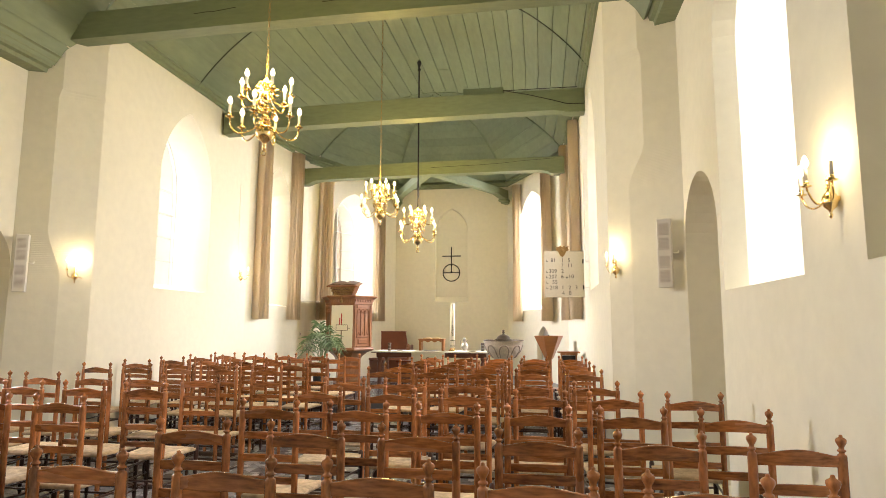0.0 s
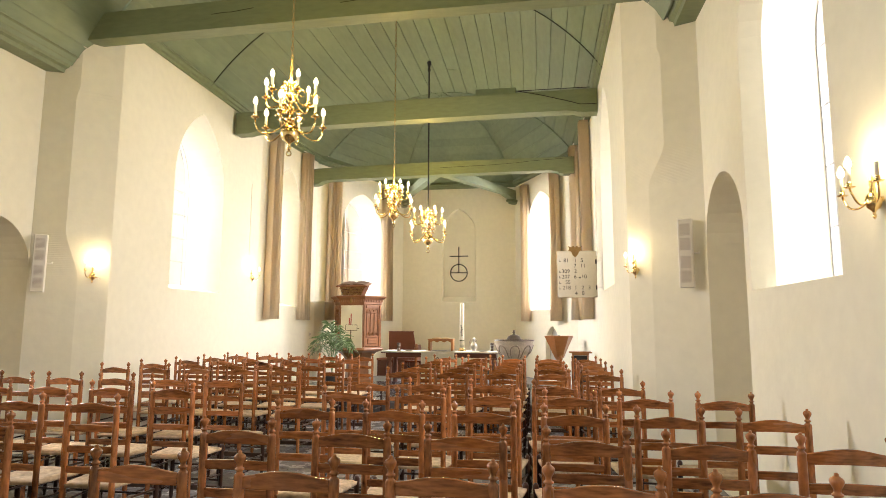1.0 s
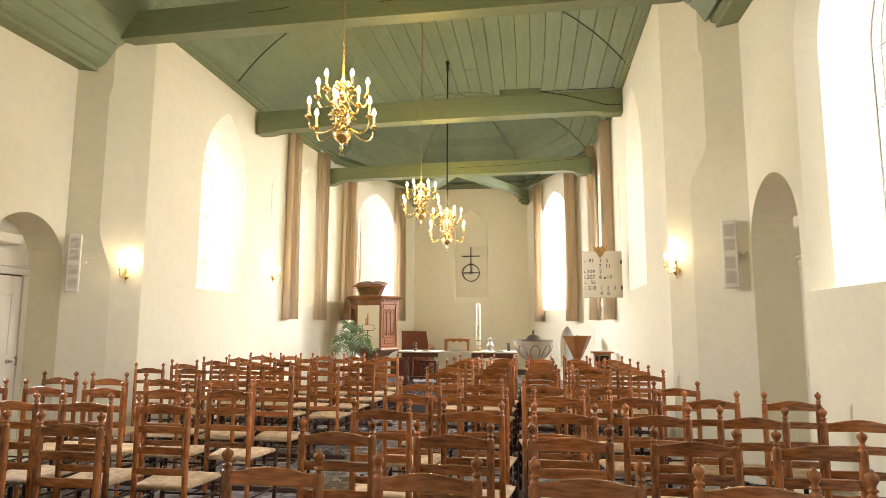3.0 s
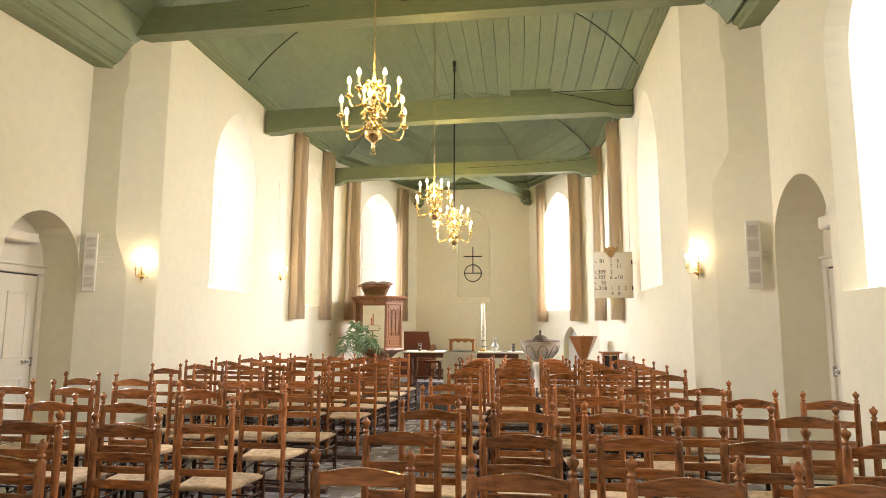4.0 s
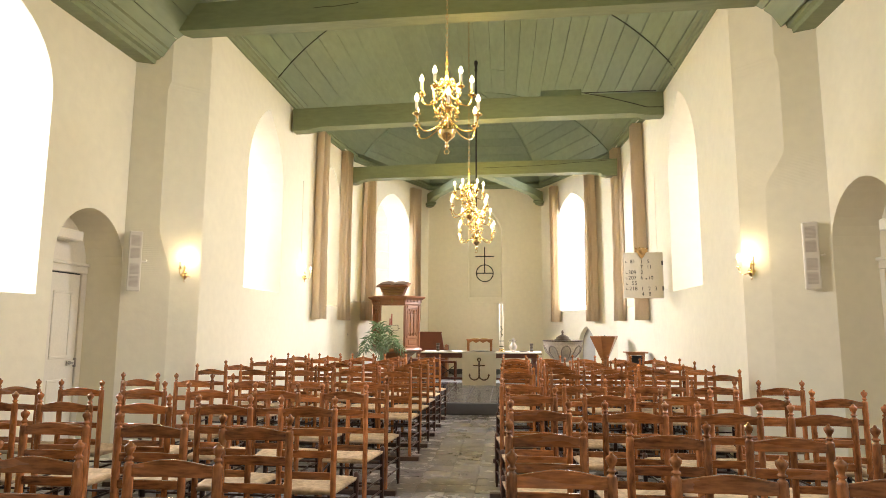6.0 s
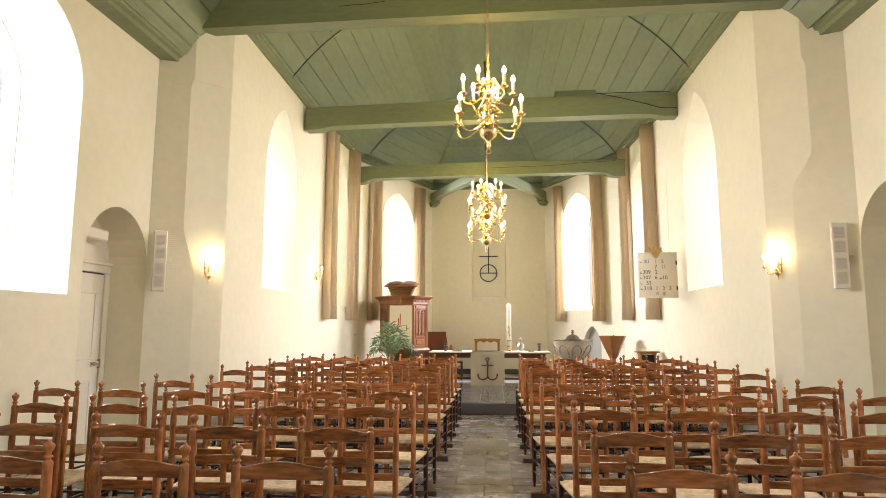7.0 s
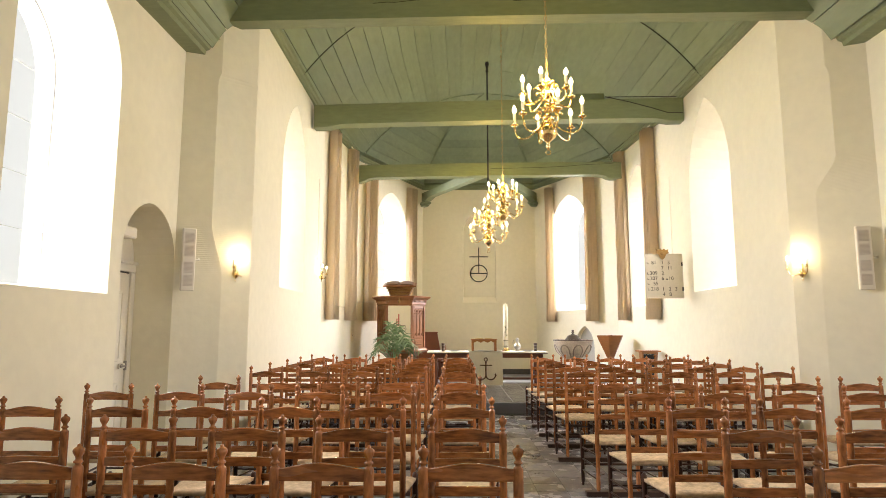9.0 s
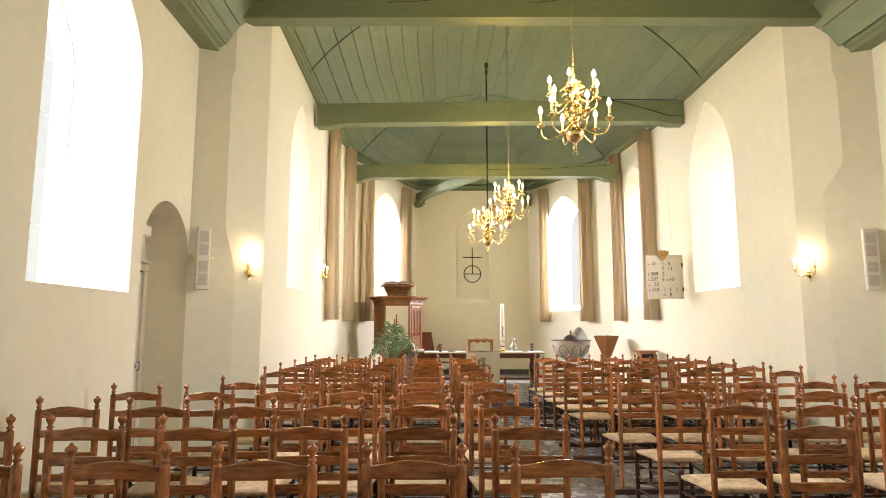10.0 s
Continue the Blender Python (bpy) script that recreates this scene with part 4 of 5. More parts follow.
part("rest_core", bm, OAKR, pulpit)
bm = bmesh.new()
box(bm, -0.36, 0.36, -0.20, 0.20, -0.014, 0.014, 0.006, pose(0, -0.36, 2.20, 13, 0, 0))
part("book_rest", bm, OAK, pulpit)
bm = bmesh.new()
rnd = random.Random(3)
for i in range(42):
    z = 1.975 + 0.062 * (i // 14) + rnd.uniform(-0.01, 0.01)
    x = (-0.5 + (i % 14) / 13) * (0.42 + 0.7 * (z - 1.97))
    r = rnd.uniform(0.022, 0.034)
    tube(bm, [(x + r * (1 - t / 9) * math.cos(t * 1.1 + i), -0.50, z + 0.02 + r * (1 - t / 9) * math.sin(t * 1.1 + i)) for t in range(7)], 0.009, 5)
part("carved_support", bm, GOLD, pulpit, "gilded openwork carving under the book rest", smooth=False)
bm = bmesh.new()
lathe(bm, [(0, -0.10), (0.025, -0.085), (0.03, -0.05), (0.012, -0.01), (0.016, 0.01), (0.006, 0.03), (0.006, 0.10)], 10, Matrix.Translation((0, -0.56, 1.88)))
part("tassel", bm, GOLD, pulpit)
book = thing("book", (-4.50, 13.57, 2.417), "large open dark-bound book on the pulpit rest", "book")
bm = bmesh.new()
for s in (-1, 1):
    prism(bm, [(0, 0.0), (s * 0.05, 0.028), (s * 0.16, 0.032), (s * 0.30, 0.010), (s * 0.30, 0.0)], "y", -0.19, 0.19)
bm.transform(pose(0, 0, 0.012, 13, 0, 0))
part("pages", bm, material("aged brown page edges", (0.17, 0.10, 0.065), 0.8), book)
bm = bmesh.new()
box(bm, -0.32, 0.32, -0.20, 0.20, -0.006, 0.004, 0.002, pose(0, 0, 0.006, 13, 0, 0))
part("cover", bm, OAK, book)
rope = thing("handrail", (0, 0, 0), "thin pale rail from the wall to the pulpit", "rail")
bm = bmesh.new()
tube(bm, [(-5.77, 13.62, 2.02), (-5.45, 13.70, 2.03), (-5.10, 13.80, 2.035)], 0.009, 6)
part("bar", bm, WHITE, rope)
bm = bmesh.new()
lathe(bm, [(0.03, 0), (0.03, 0.02), (0.012, 0.03)], 10, Matrix.Translation((-5.78, 13.62, 2.02)) @ pose(0, 0, 0, 0, 90, 0))
part("flange", bm, WHITE, rope)


# ---- potted palm ----
palm = thing("potted_palm", (-4.50, 12.22, 0.20), "green parlour palm with arching fronds in a dark pot", "plant")
bm = bmesh.new()
lathe(bm, [(0.11, 0), (0.13, 0.01), (0.17, 0.30), (0.18, 0.31), (0.18, 0.34), (0.16, 0.34), (0.15, 0.30)], 20)
part("pot", bm, POT, palm, smooth=True)
bm = bmesh.new()
lathe(bm, [(0.155, 0.30), (0.08, 0.315), (0, 0.32)], 16)
part("soil", bm, SOIL, palm)
rnd = random.Random(8)
for i in range(17):
    ang = i * 2.4 + rnd.uniform(-0.3, 0.3)
    reach, high = rnd.uniform(0.28, 0.54), rnd.uniform(0.80, 1.20)
    if i < 4:
        reach, high = rnd.uniform(0.08, 0.2), rnd.uniform(1.25, 1.40)
    bm = bmesh.new()
    spine = []
    for j in range(15):
        t = j / 14
        x = reach * (t ** 1.6)
        z = 0.31 + (high - 0.31) * math.sin(min(1.0, t * 1.12) * math.pi / 2) - max(0, t - 0.72) * reach * 1.3
        spine.append(Vector((x * math.cos(ang), x * math.sin(ang), z)))
    tube(bm, spine, 0.007, 5, r_end=0.002)
    side = Vector((-math.sin(ang), math.cos(ang), 0))
    for j in range(6, 15):
        for s in (-1, 1):
            p = spine[j]
            fwd = (spine[min(14, j + 1)] - spine[j - 1]).normalized()
            ln = 0.27 * (1 - 0.45 * abs((j - 9) / 6)) * rnd.uniform(0.85, 1.1)
            d = (fwd * 0.62 + side * s * 0.78 + Vector((0, 0, 0.15))).normalized()
            w = fwd.cross(d).cross(d).normalized() * 0.014
            mid, tip = p + d * ln * 0.55 + Vector((0, 0, -0.015)), p + d * ln + Vector((0, 0, -0.09))
            a = [bm.verts.new(q) for q in (p - w * 0.4, p + w * 0.4, mid + w, tip, mid - w)]
            bm.faces.new(a)
    part("frond", bm, LEAF, palm)


# ---- communion table and what stands on it ----
table = thing("communion_table", (-2.57, 14.15, 0.20), "long dark red-brown wooden communion table", "table")
bm = bmesh.new()
box(bm, -1.33, 1.33, -0.42, 0.42, 0.690, 0.725, 0.008)
part("tabletop", bm, OAKR, table)
bm = bmesh.new()
for y in (-0.34, 0.34):
    box(bm, -1.22, 1.22, y - 0.014, y + 0.014, 0.60, 0.69)
for x in (-1.22, 1.22):
    box(bm, x - 0.014, x + 0.014, -0.33, 0.33, 0.60, 0.69)
part("apron", bm, OAKR, table)
for x, y in itertools.product((-1.16, 1.16), (-0.30, 0.30)):
    bm = bmesh.new()
    lathe(bm, [(0.055, 0), (0.06, 0.02), (0.05, 0.10), (0.055, 0.12), (0.035, 0.15), (0.05, 0.22), (0.066, 0.34), (0.058, 0.46), (0.036, 0.52), (0.055, 0.54), (0.055, 0.56), (0.06, 0.57), (0.06, 0.60)], 14, Matrix.Translation((x, y, 0)))
    part("leg", bm, OAKR, table, smooth=True)
bm = bmesh.new()
box(bm, -1.12, 1.12, -0.03, 0.03, 0.10, 0.15, 0.005)
part("stretcher", bm, OAKR, table)
linen = thing("tablecloth", (-2.57, 14.15, 0.926), "plain white linen cloth covering the tabletop", "tablecloth")
bm = bmesh.new()
box(bm, -1.335, 1.335, -0.425, 0.425, 0.0, 0.006)
box(bm, -1.335, 1.335, -0.431, -0.425, -0.02, 0.006)
part("sheet", bm, LINEN, linen)
runner = thing("table_runner", (-2.61, 14.15, 0.933), "cream cloth runner with a dark stitched anchor", "runner")
bm = bmesh.new()
n = 12
rows = []
for y, z in ((0.42, 0.001), (-0.38, 0.001), (-0.432, -0.003), (-0.440, -0.05), (-0.437, -0.3), (-0.442, -0.6), (-0.440, -0.715)):
    rows.append([bm.verts.new((-0.37 + 0.74 * i / n, y + (0.004 * math.sin(i * 1.3) if z < -0.1 else 0), z)) for i in range(n + 1)])
for r, q in zip(rows, rows[1:]):
    for i in range(n):
        bm.faces.new((r[i], r[i + 1], q[i + 1], q[i]))
bmesh.ops.solidify(bm, geom=bm.faces[:], thickness=-0.004)
part("cloth", bm, CREAM, runner)
bm = bmesh.new()
for i in range(60):
    x = -0.365 + 0.73 * i / 59
    box(bm, x - 0.003, x + 0.003, -0.443, -0.438, -0.735, -0.714)
part("fringe", bm, CREAM, runner)
bm = bmesh.new()
ya = -0.452
tube(bm, [(0, ya, -0.20), (0, ya, -0.57)], 0.017, 6)
tube(bm, [(-0.13, ya, -0.29), (0.13, ya, -0.29)], 0.014, 6)
tube(bm, [(0.036 * math.cos(t), ya, -0.165 + 0.036 * math.sin(t)) for t in [k * math.pi / 5 for k in range(10)]], 0.012, 6, closed=True)
for s in (-1, 1):
    tube(bm, [(s * (0.105 - 0.105 * math.cos(t)), ya, -0.50 - 0.10 * math.sin(t)) for t in [k * math.pi / 9 for k in range(10)]], 0.016, 6)
    prism(bm, [(s * 0.18, -0.50), (s * 0.235, -0.515), (s * 0.214, -0.46)], "y", ya - 0.006, ya + 0.006)
part("anchor", bm, BROWN, runner, "dark brown stitched anchor")
stand = thing("book_stand", (-2.62, 14.30, 0.934), "small honey-coloured wooden book stand on the table", "book stand")
bm = bmesh.new()
box(bm, -0.30, 0.30, -0.14, 0.14, 0.245, 0.268, 0.006)
part("top", bm, HONEY, stand)
for s in (-1, 1):
    bm = bmesh.new()
    box(bm, s * 0.26 - 0.025, s * 0.26 + 0.025, -0.12, 0.12, 0.0, 0.245, 0.005)
    part("side", bm, HONEY, stand)
bm = bmesh.new()
prism(bm, [(-0.235, 0.245)] + [(-0.235 + 0.47 * i / 16, 0.205 - 0.018 * math.cos(i / 16 * 6 * math.pi)) for i in range(17)] + [(0.235, 0.245)], "y", -0.125, -0.105)
part("scalloped_apron", bm, HONEY, stand)
obook = thing("open_book", (-2.62, 14.28, 1.204), "open book with pale pages on the book stand", "book")
bm = bmesh.new()
for s in (-1, 1):
    prism(bm, [(0, 0.0), (s * 0.04, 0.022), (s * 0.12, 0.026), (s * 0.20, 0.008), (s * 0.20, 0.0)], "y", -0.12, 0.10)
part("pages", bm, material("book page edges", (0.62, 0.45, 0.24), 0.8), obook)
for x, y, r in ((-2.60, 13.88, 0.17), (-3.30, 13.95, 0.12), (-1.65, 13.92, 0.12)):
    plate = thing("plate", (x, y, 0.9385), "flat grey pewter communion plate on the table", "plate", "pewter plates")
    bm = bmesh.new()
    lathe(bm, [(0, 0), (r * 0.6, 0), (r * 0.7, 0.008), (r, 0.014), (r, 0.018), (r * 0.7, 0.013), (r * 0.55, 0.006), (0, 0.006)], 24)
    part("dish", bm, PEWTER, plate, smooth=True)
candle = thing("paschal_candle", (-2.125, 14.15, 0.933), "tall white decorated candle in a brass holder", "candle")
bm = bmesh.new()
lathe(bm, [(0.09, 0), (0.09, 0.012), (0.06, 0.02), (0.055, 0.05), (0.062, 0.055), (0.062, 0.065), (0.045, 0.07)], 18)
part("holder", bm, BRASS, candle, smooth=True)
bm = bmesh.new()
lathe(bm, [(0.054, 0.065), (0.052, 0.45), (0.044, 1.06), (0.03, 1.07), (0.008, 1.068), (0.004, 1.09), (0, 1.09)], 18)
shaft = part("shaft", bm, WAX, candle, smooth=True)
bm = bmesh.new()
for z, r in ((0.105, 0.0546), (0.225, 0.0542)):
    lathe(bm, [(r, z), (r, z + 0.018)], 18)
for k in range(7):
    tube(bm, [(0.03 * math.sin(k * 1.7), -0.054, 0.34 + 0.035 * k), (0.03 * math.sin(k * 1.7 + 1.5), -0.054, 0.36 + 0.035 * k)], 0.005, 4)
tube(bm, [(0, -0.055, 0.33), (0, -0.053, 0.58)], 0.005, 4)
part("ornament", bm, material("dark green gold wax", (0.10, 0.11, 0.05), 0.5), shaft)
jug = thing("jug", (-1.86, 14.22, 0.933), "polished pewter communion jug with lid and handle", "jug")
bm = bmesh.new()
lathe(bm, [(0.05, 0), (0.052, 0.01), (0.035, 0.02), (0.04, 0.035), (0.078, 0.07), (0.085, 0.11), (0.065, 0.15), (0.035, 0.19), (0.032, 0.24), (0.042, 0.255), (0.040, 0.262)], 18)
part("body", bm, PEWTER, jug, smooth=True)
bm = bmesh.new()
lathe(bm, [(0.042, 0.262), (0.03, 0.28), (0.01, 0.29), (0.012, 0.30), (0, 0.31)], 14)
part("lid", bm, PEWTER, jug, smooth=True)
bm = bmesh.new()
tube(bm, [(-0.035, 0, 0.24), (-0.08, 0, 0.25), (-0.10, 0, 0.20), (-0.09, 0, 0.13), (-0.07, 0, 0.09)], 0.007, 6)
part("handle", bm, PEWTER, jug, smooth=True)
bm = bmesh.new()
tube(bm, [(0.03, 0, 0.21), (0.06, 0, 0.235), (0.075, 0, 0.255)], 0.012, 7, r_end=0.007)
part("spout", bm, PEWTER, jug, smooth=True)
for x, y in ((-1.45, 14.2), (-3.55, 14.0)):
    cup = thing("beaker", (x, y, 0.933), "small dark pewter beaker on the table", "beaker", "pewter beakers")
    bm = bmesh.new()
    lathe(bm, [(0.035, 0), (0.038, 0.01), (0.032, 0.02), (0.034, 0.10), (0.042, 0.175), (0.038, 0.18), (0.03, 0.10), (0, 0.03)], 14)
    part("cup", bm, COPPER, cup, smooth=True)
    bm = bmesh.new()
    for z, r in ((0.05, 0.0345), (0.12, 0.0375)):
        lathe(bm, [(r, z), (r + 0.003, z + 0.005), (r, z + 0.01)], 14)
    part("band", bm, PEWTER, cup)


# ---- settle, stool ----
settle = thing("settle", (-4.25, 16.35, 0.20), "red-brown high-backed settle with sloping end", "bench")
bm = bmesh.new()
prism(bm, [(-0.92, 0.45), (0.62, 0.45), (0.50, 1.13), (-0.92, 1.13)], "y", 0.20, 0.25)
box(bm, -0.92, 0.52, 0.185, 0.265, 1.12, 1.15, 0.008)
part("backrest", bm, LEATHER, settle)
bm = bmesh.new()
box(bm, -0.92, 0.66, -0.28, 0.24, 0.40, 0.46, 0.01)
part("seat", bm, LEATHER, settle)
bm = bmesh.new()
box(bm, -0.86, 0.66, -0.25, 0.22, 0.0, 0.40)
part("chest", bm, OAKR, settle)
for x in (-0.92, 0.66):
    bm = bmesh.new()
    prism(bm, [(-0.28, 0), (0.25, 0), (0.25, 0.78), (0.18, 0.80), (-0.22, 0.72), (-0.28, 0.66)], "x", x, x + 0.05)
    part("side", bm, LEATHER, settle)
bm = bmesh.new()
lathe(bm, [(0.04, 0.0), (0.035, 0.3), (0.04, 0.62), (0.055, 0.66), (0.055, 0.74), (0.04, 0.77), (0.05, 0.80), (0, 0.84)], 12, Matrix.Translation((0.69, -0.30, 0)))
part("arm_post", bm, OAK, settle, smooth=True)
stool = thing("stool", (-3.42, 15.15, 0.20), "small dark wooden stool with crossed stays", "stool")
bm = bmesh.new()
box(bm, -0.20, 0.20, -0.18, 0.18, 0.42, 0.46, 0.008)
part("seat", bm, OAKR, stool)
for x, y in itertools.product((-0.17, 0.17), (-0.15, 0.15)):
    bm = bmesh.new()
    box(bm, x - 0.02, x + 0.02, y - 0.02, y + 0.02, 0.0, 0.42, 0.003)
    part("leg", bm, OAKR, stool)
bm = bmesh.new()
tube(bm, [(-0.17, -0.15, 0.12), (0.17, -0.15, 0.36)], 0.01, 5)
tube(bm, [(0.17, -0.15, 0.12), (-0.17, -0.15, 0.36)], 0.01, 5)
part("stay", bm, IRON, stool)

# ---- font, lectern, stand ----
font = thing("baptismal_font", (-0.89, 12.66, 0.20), "pale carved stone font with dark bronze lid", "font")
bm = bmesh.new()
lathe(bm, [(0.27, 0), (0.27, 0.08), (0.22, 0.12), (0.14, 0.16), (0.12, 0.40), (0.15, 0.52), (0.14, 0.58)], 24)
part("pedestal", bm, STONE, font, smooth=True)
bm = bmesh.new()
lathe(bm, [(0.12, 0.60), (0.19, 0.645), (0.27, 0.715), (0.335, 0.80), (0.370, 0.90), (0.380, 0.975), (0.392, 0.985), (0.395, 1.015), (0.36, 1.02), (0.31, 1.02), (0.29, 0.95), (0, 0.9)], 32)
bowl = part("bowl", bm, STONE, font, smooth=True)
bm = bmesh.new()
for k in range(8):
    a = k * math.pi / 4 + 0.1
    pts = []
    for j in range(12):
        t = j / 11 * math.pi
        da, z = 0.29 * math.cos(t), 0.76 + 0.16 * math.sin(t)
        if j in (0, 11):
            z = 0.68
        r = float(np.interp(z, (0.645, 0.715, 0.80, 0.90, 0.975), (0.19, 0.27, 0.335, 0.37, 0.38)))
        pts.append((r * math.cos(a + da), r * math.sin(a + da), z))
    tube(bm, pts, 0.015, 5)
part("carved_arches", bm, CARVED, bowl, smooth=True)
bm = bmesh.new()
lathe(bm, [(0.397, 1.0), (0.401, 1.008), (0.397, 1.022), (0.34, 1.026), (0.34, 1.0)], 32)
part("rim", bm, COPPER, bowl, "dark metal rim", smooth=True)
bm = bmesh.new()
lathe(bm, [(0.165, 1.02), (0.165, 1.035), (0.14, 1.045), (0.12, 1.085), (0.075, 1.115), (0.03, 1.13), (0.015, 1.15), (0.032, 1.17), (0.018, 1.185), (0.026, 1.205), (0, 1.225)], 24)
part("lid", bm, COPPER, font, smooth=True)
lect = thing("lectern", (0.005, 13.22, 0.20), "brown wooden lectern shaped as an inverted pyramid", "lectern")
bm = bmesh.new()
rows = []
for half, z in ((0.055, 0.0), (0.055, 0.62), (0.085, 0.66), (0.265, 1.09), (0.265, 1.10), (0.23, 1.10), (0.12, 0.95)):
    rows.append([bm.verts.new((half * 1.12 * math.cos(a), half * 1.12 * math.sin(a), z)) for a in [radians(10 + 60 * k) for k in range(6)]])
for r, q in zip(rows, rows[1:]):
    for k in range(6):
        bm.faces.new((r[k], r[(k + 1) % 6], q[(k + 1) % 6], q[k]))
bm.faces.new(rows[0])
bm.faces.new(rows[-1])
part("body", bm, HONEY, lect)
bm = bmesh.new()
box(bm, -0.2, 0.2, -0.2, 0.2, 0, 0.04, 0.006)
part("base", bm, HONEY, lect)
bm = bmesh.new()
lathe(bm, [(0.012, 1.09), (0.012, 1.11), (0, 1.12)], 8, Matrix.Translation((0.0, -0.1, 0)))
part("stud", bm, BLACK, lect)
side_table = thing("side_table", (0.34, 11.75, 0.20), "small wooden side table with a ledge", "side table")
bm = bmesh.new()
box(bm, -0.20, 0.20, -0.15, 0.15, 0.815, 0.84, 0.006)
box(bm, -0.15, 0.15, -0.11, 0.11, 0.78, 0.815, 0.006)
part("top", bm, HONEY, side_table)
for s in (-1, 1):
    bm = bmesh.new()
    prism(bm, [(-0.10, 0), (0.10, 0), (0.06, 0.15), (0.05, 0.55), (0.11, 0.78), (-0.11, 0.78), (-0.05, 0.55), (-0.06, 0.15)], "x", s * 0.13 - 0.012, s * 0.13 + 0.012)
    part("side", bm, HONEY, side_table)
# Black sheet in place of the shaded void beneath the top.
bm = bmesh.new()
box(bm, -0.12, 0.12, -0.012, 0.012, 0.3, 0.77)
part("back_board", bm, BLACK, side_table)


# ---- hymn board ----
hymn = thing("hymn_board", (-0.075, 10.40, 1.955), "cream painted hymn board with black numbers and gilt crest", "notice board")
bm = bmesh.new()
box(bm, 0, 0.63, -0.012, 0.012, 0, 0.755, 0.004)
BOARD = material("yellowed cream board paint", (0.60, 0.54, 0.42), 0.55, vary=0.06)
board_ = part("panel", bm, BOARD, hymn)
bm = bmesh.new()
for x0, x1, z0, z1 in ((0.0, 0.63, 0.0, 0.014), (0.0, 0.63, 0.741, 0.755), (0.0, 0.014, 0.014, 0.741), (0.616, 0.63, 0.014, 0.741)):
    box(bm, x0, x1, -0.018, -0.012, z0, z1, 0.002)
part("edge_moulding", bm, BOARD, hymn)


def writing(txt, x, z, h, parent, mat=BLACK):
    cu = bpy.data.curves.new("number", "FONT")
    cu.body, cu.size, cu.extrude, cu.align_x = txt, h * 1.4, 0.001, "CENTER"
    tmp = new("number", cu)
    me = bpy.data.meshes.new_from_object(tmp.evaluated_get(bpy.context.evaluated_depsgraph_get()))
    bpy.data.objects.remove(tmp)
    me.materials.append(mat)
    ob = new("number", me)
    ob.parent = parent
    ob.matrix_local = pose(x, -0.0145, z, 90, 0, 0)
    return ob


for row, items in enumerate((((0.145, "81"), (0.29, "1"), (0.395, "5")), ((0.285, "7"), (0.41, "11")), ((0.135, "309"), (0.29, "2")), ((0.135, "207"), (0.285, "6"), (0.425, "10")), ((0.165, "55"),), ((0.145, "218"), (0.29, "1"), (0.40, "2"), (0.505, "3")), ((0.295, "4"), (0.405, "8")))):
    for x, txt in items:
        writing(txt, x, 0.575 - 0.089 * row, 0.062, hymn)
bm = bmesh.new()
for row in (0, 2, 3, 4, 5):
    box(bm, 0.03, 0.06, -0.0145, -0.012, 0.58 - 0.089 * row, 0.588 - 0.089 * row)
    box(bm, 0.03, 0.036, -0.0145, -0.012, 0.58 - 0.089 * row, 0.615 - 0.089 * row)
box(bm, 0.345, 0.37, -0.0145, -0.012, 0.575 - 0.267, 0.60 - 0.267)
part("prefix_mark", bm, BLACK, hymn)
for z in (0.16, 0.58):
    bm = bmesh.new()
    box(bm, 0.606, 0.628, -0.022, 0.016, z - 0.035, z + 0.035, 0.003)
    part("hinge", bm, BLACK, hymn)
    bm = bmesh.new()
    tube(bm, [(0.60, 0.018, z), (0.71, 0.018, z)], 0.003, 6)
    part("bracket", bm, WHITE, hymn, "pale bracket to the wall")
bm = bmesh.new()
prism(bm, [(0.29 + 0.11 * a, 0.74 + 0.12 * b) for a, b in ((0, -0.75), (0.35, -0.45), (0.6, 0.05), (1.0, 0.2), (0.85, 0.45), (1.0, 0.8), (0.55, 0.6), (0.25, 0.85), (0, 0.6), (-0.25, 0.85), (-0.55, 0.6), (-1.0, 0.8), (-0.85, 0.45), (-1.0, 0.2), (-0.6, 0.05), (-0.35, -0.45))], "y", -0.035, -0.019)
lathe(bm, [(0.035, -0.012), (0.03, 0.008), (0, 0.012)], 12, Matrix.Translation((0.29, -0.035, 0.765)) @ pose(0, 0, 0, 90, 0, 0))
part("crest", bm, GOLD, hymn, "small gilt carved crest")

# ---- cross on the end wall ----
cross = thing("wall_cross", (-2.60, 17.195, 2.97), "black iron cross on a ring in the wall recess", "cross")
bm = bmesh.new()
tube(bm, [(0.235 * math.cos(t), 0, 0.235 * math.sin(t)) for t in [k * math.pi / 18 for k in range(36)]], 0.014, 6, closed=True)
part("ring", bm, IRON, cross)
bm = bmesh.new()
box(bm, -0.235, 0.235, -0.011, 0.011, -0.012, 0.012)
part("ring_bar", bm, IRON, cross)
bm = bmesh.new()
box(bm, -0.013, 0.013, -0.013, 0.013, 0.012, 0.73)
part("upright", bm, IRON, cross)
bm = bmesh.new()
box(bm, -0.26, 0.26, -0.012, 0.012, 0.455, 0.481)
part("crossbar", bm, IRON, cross)

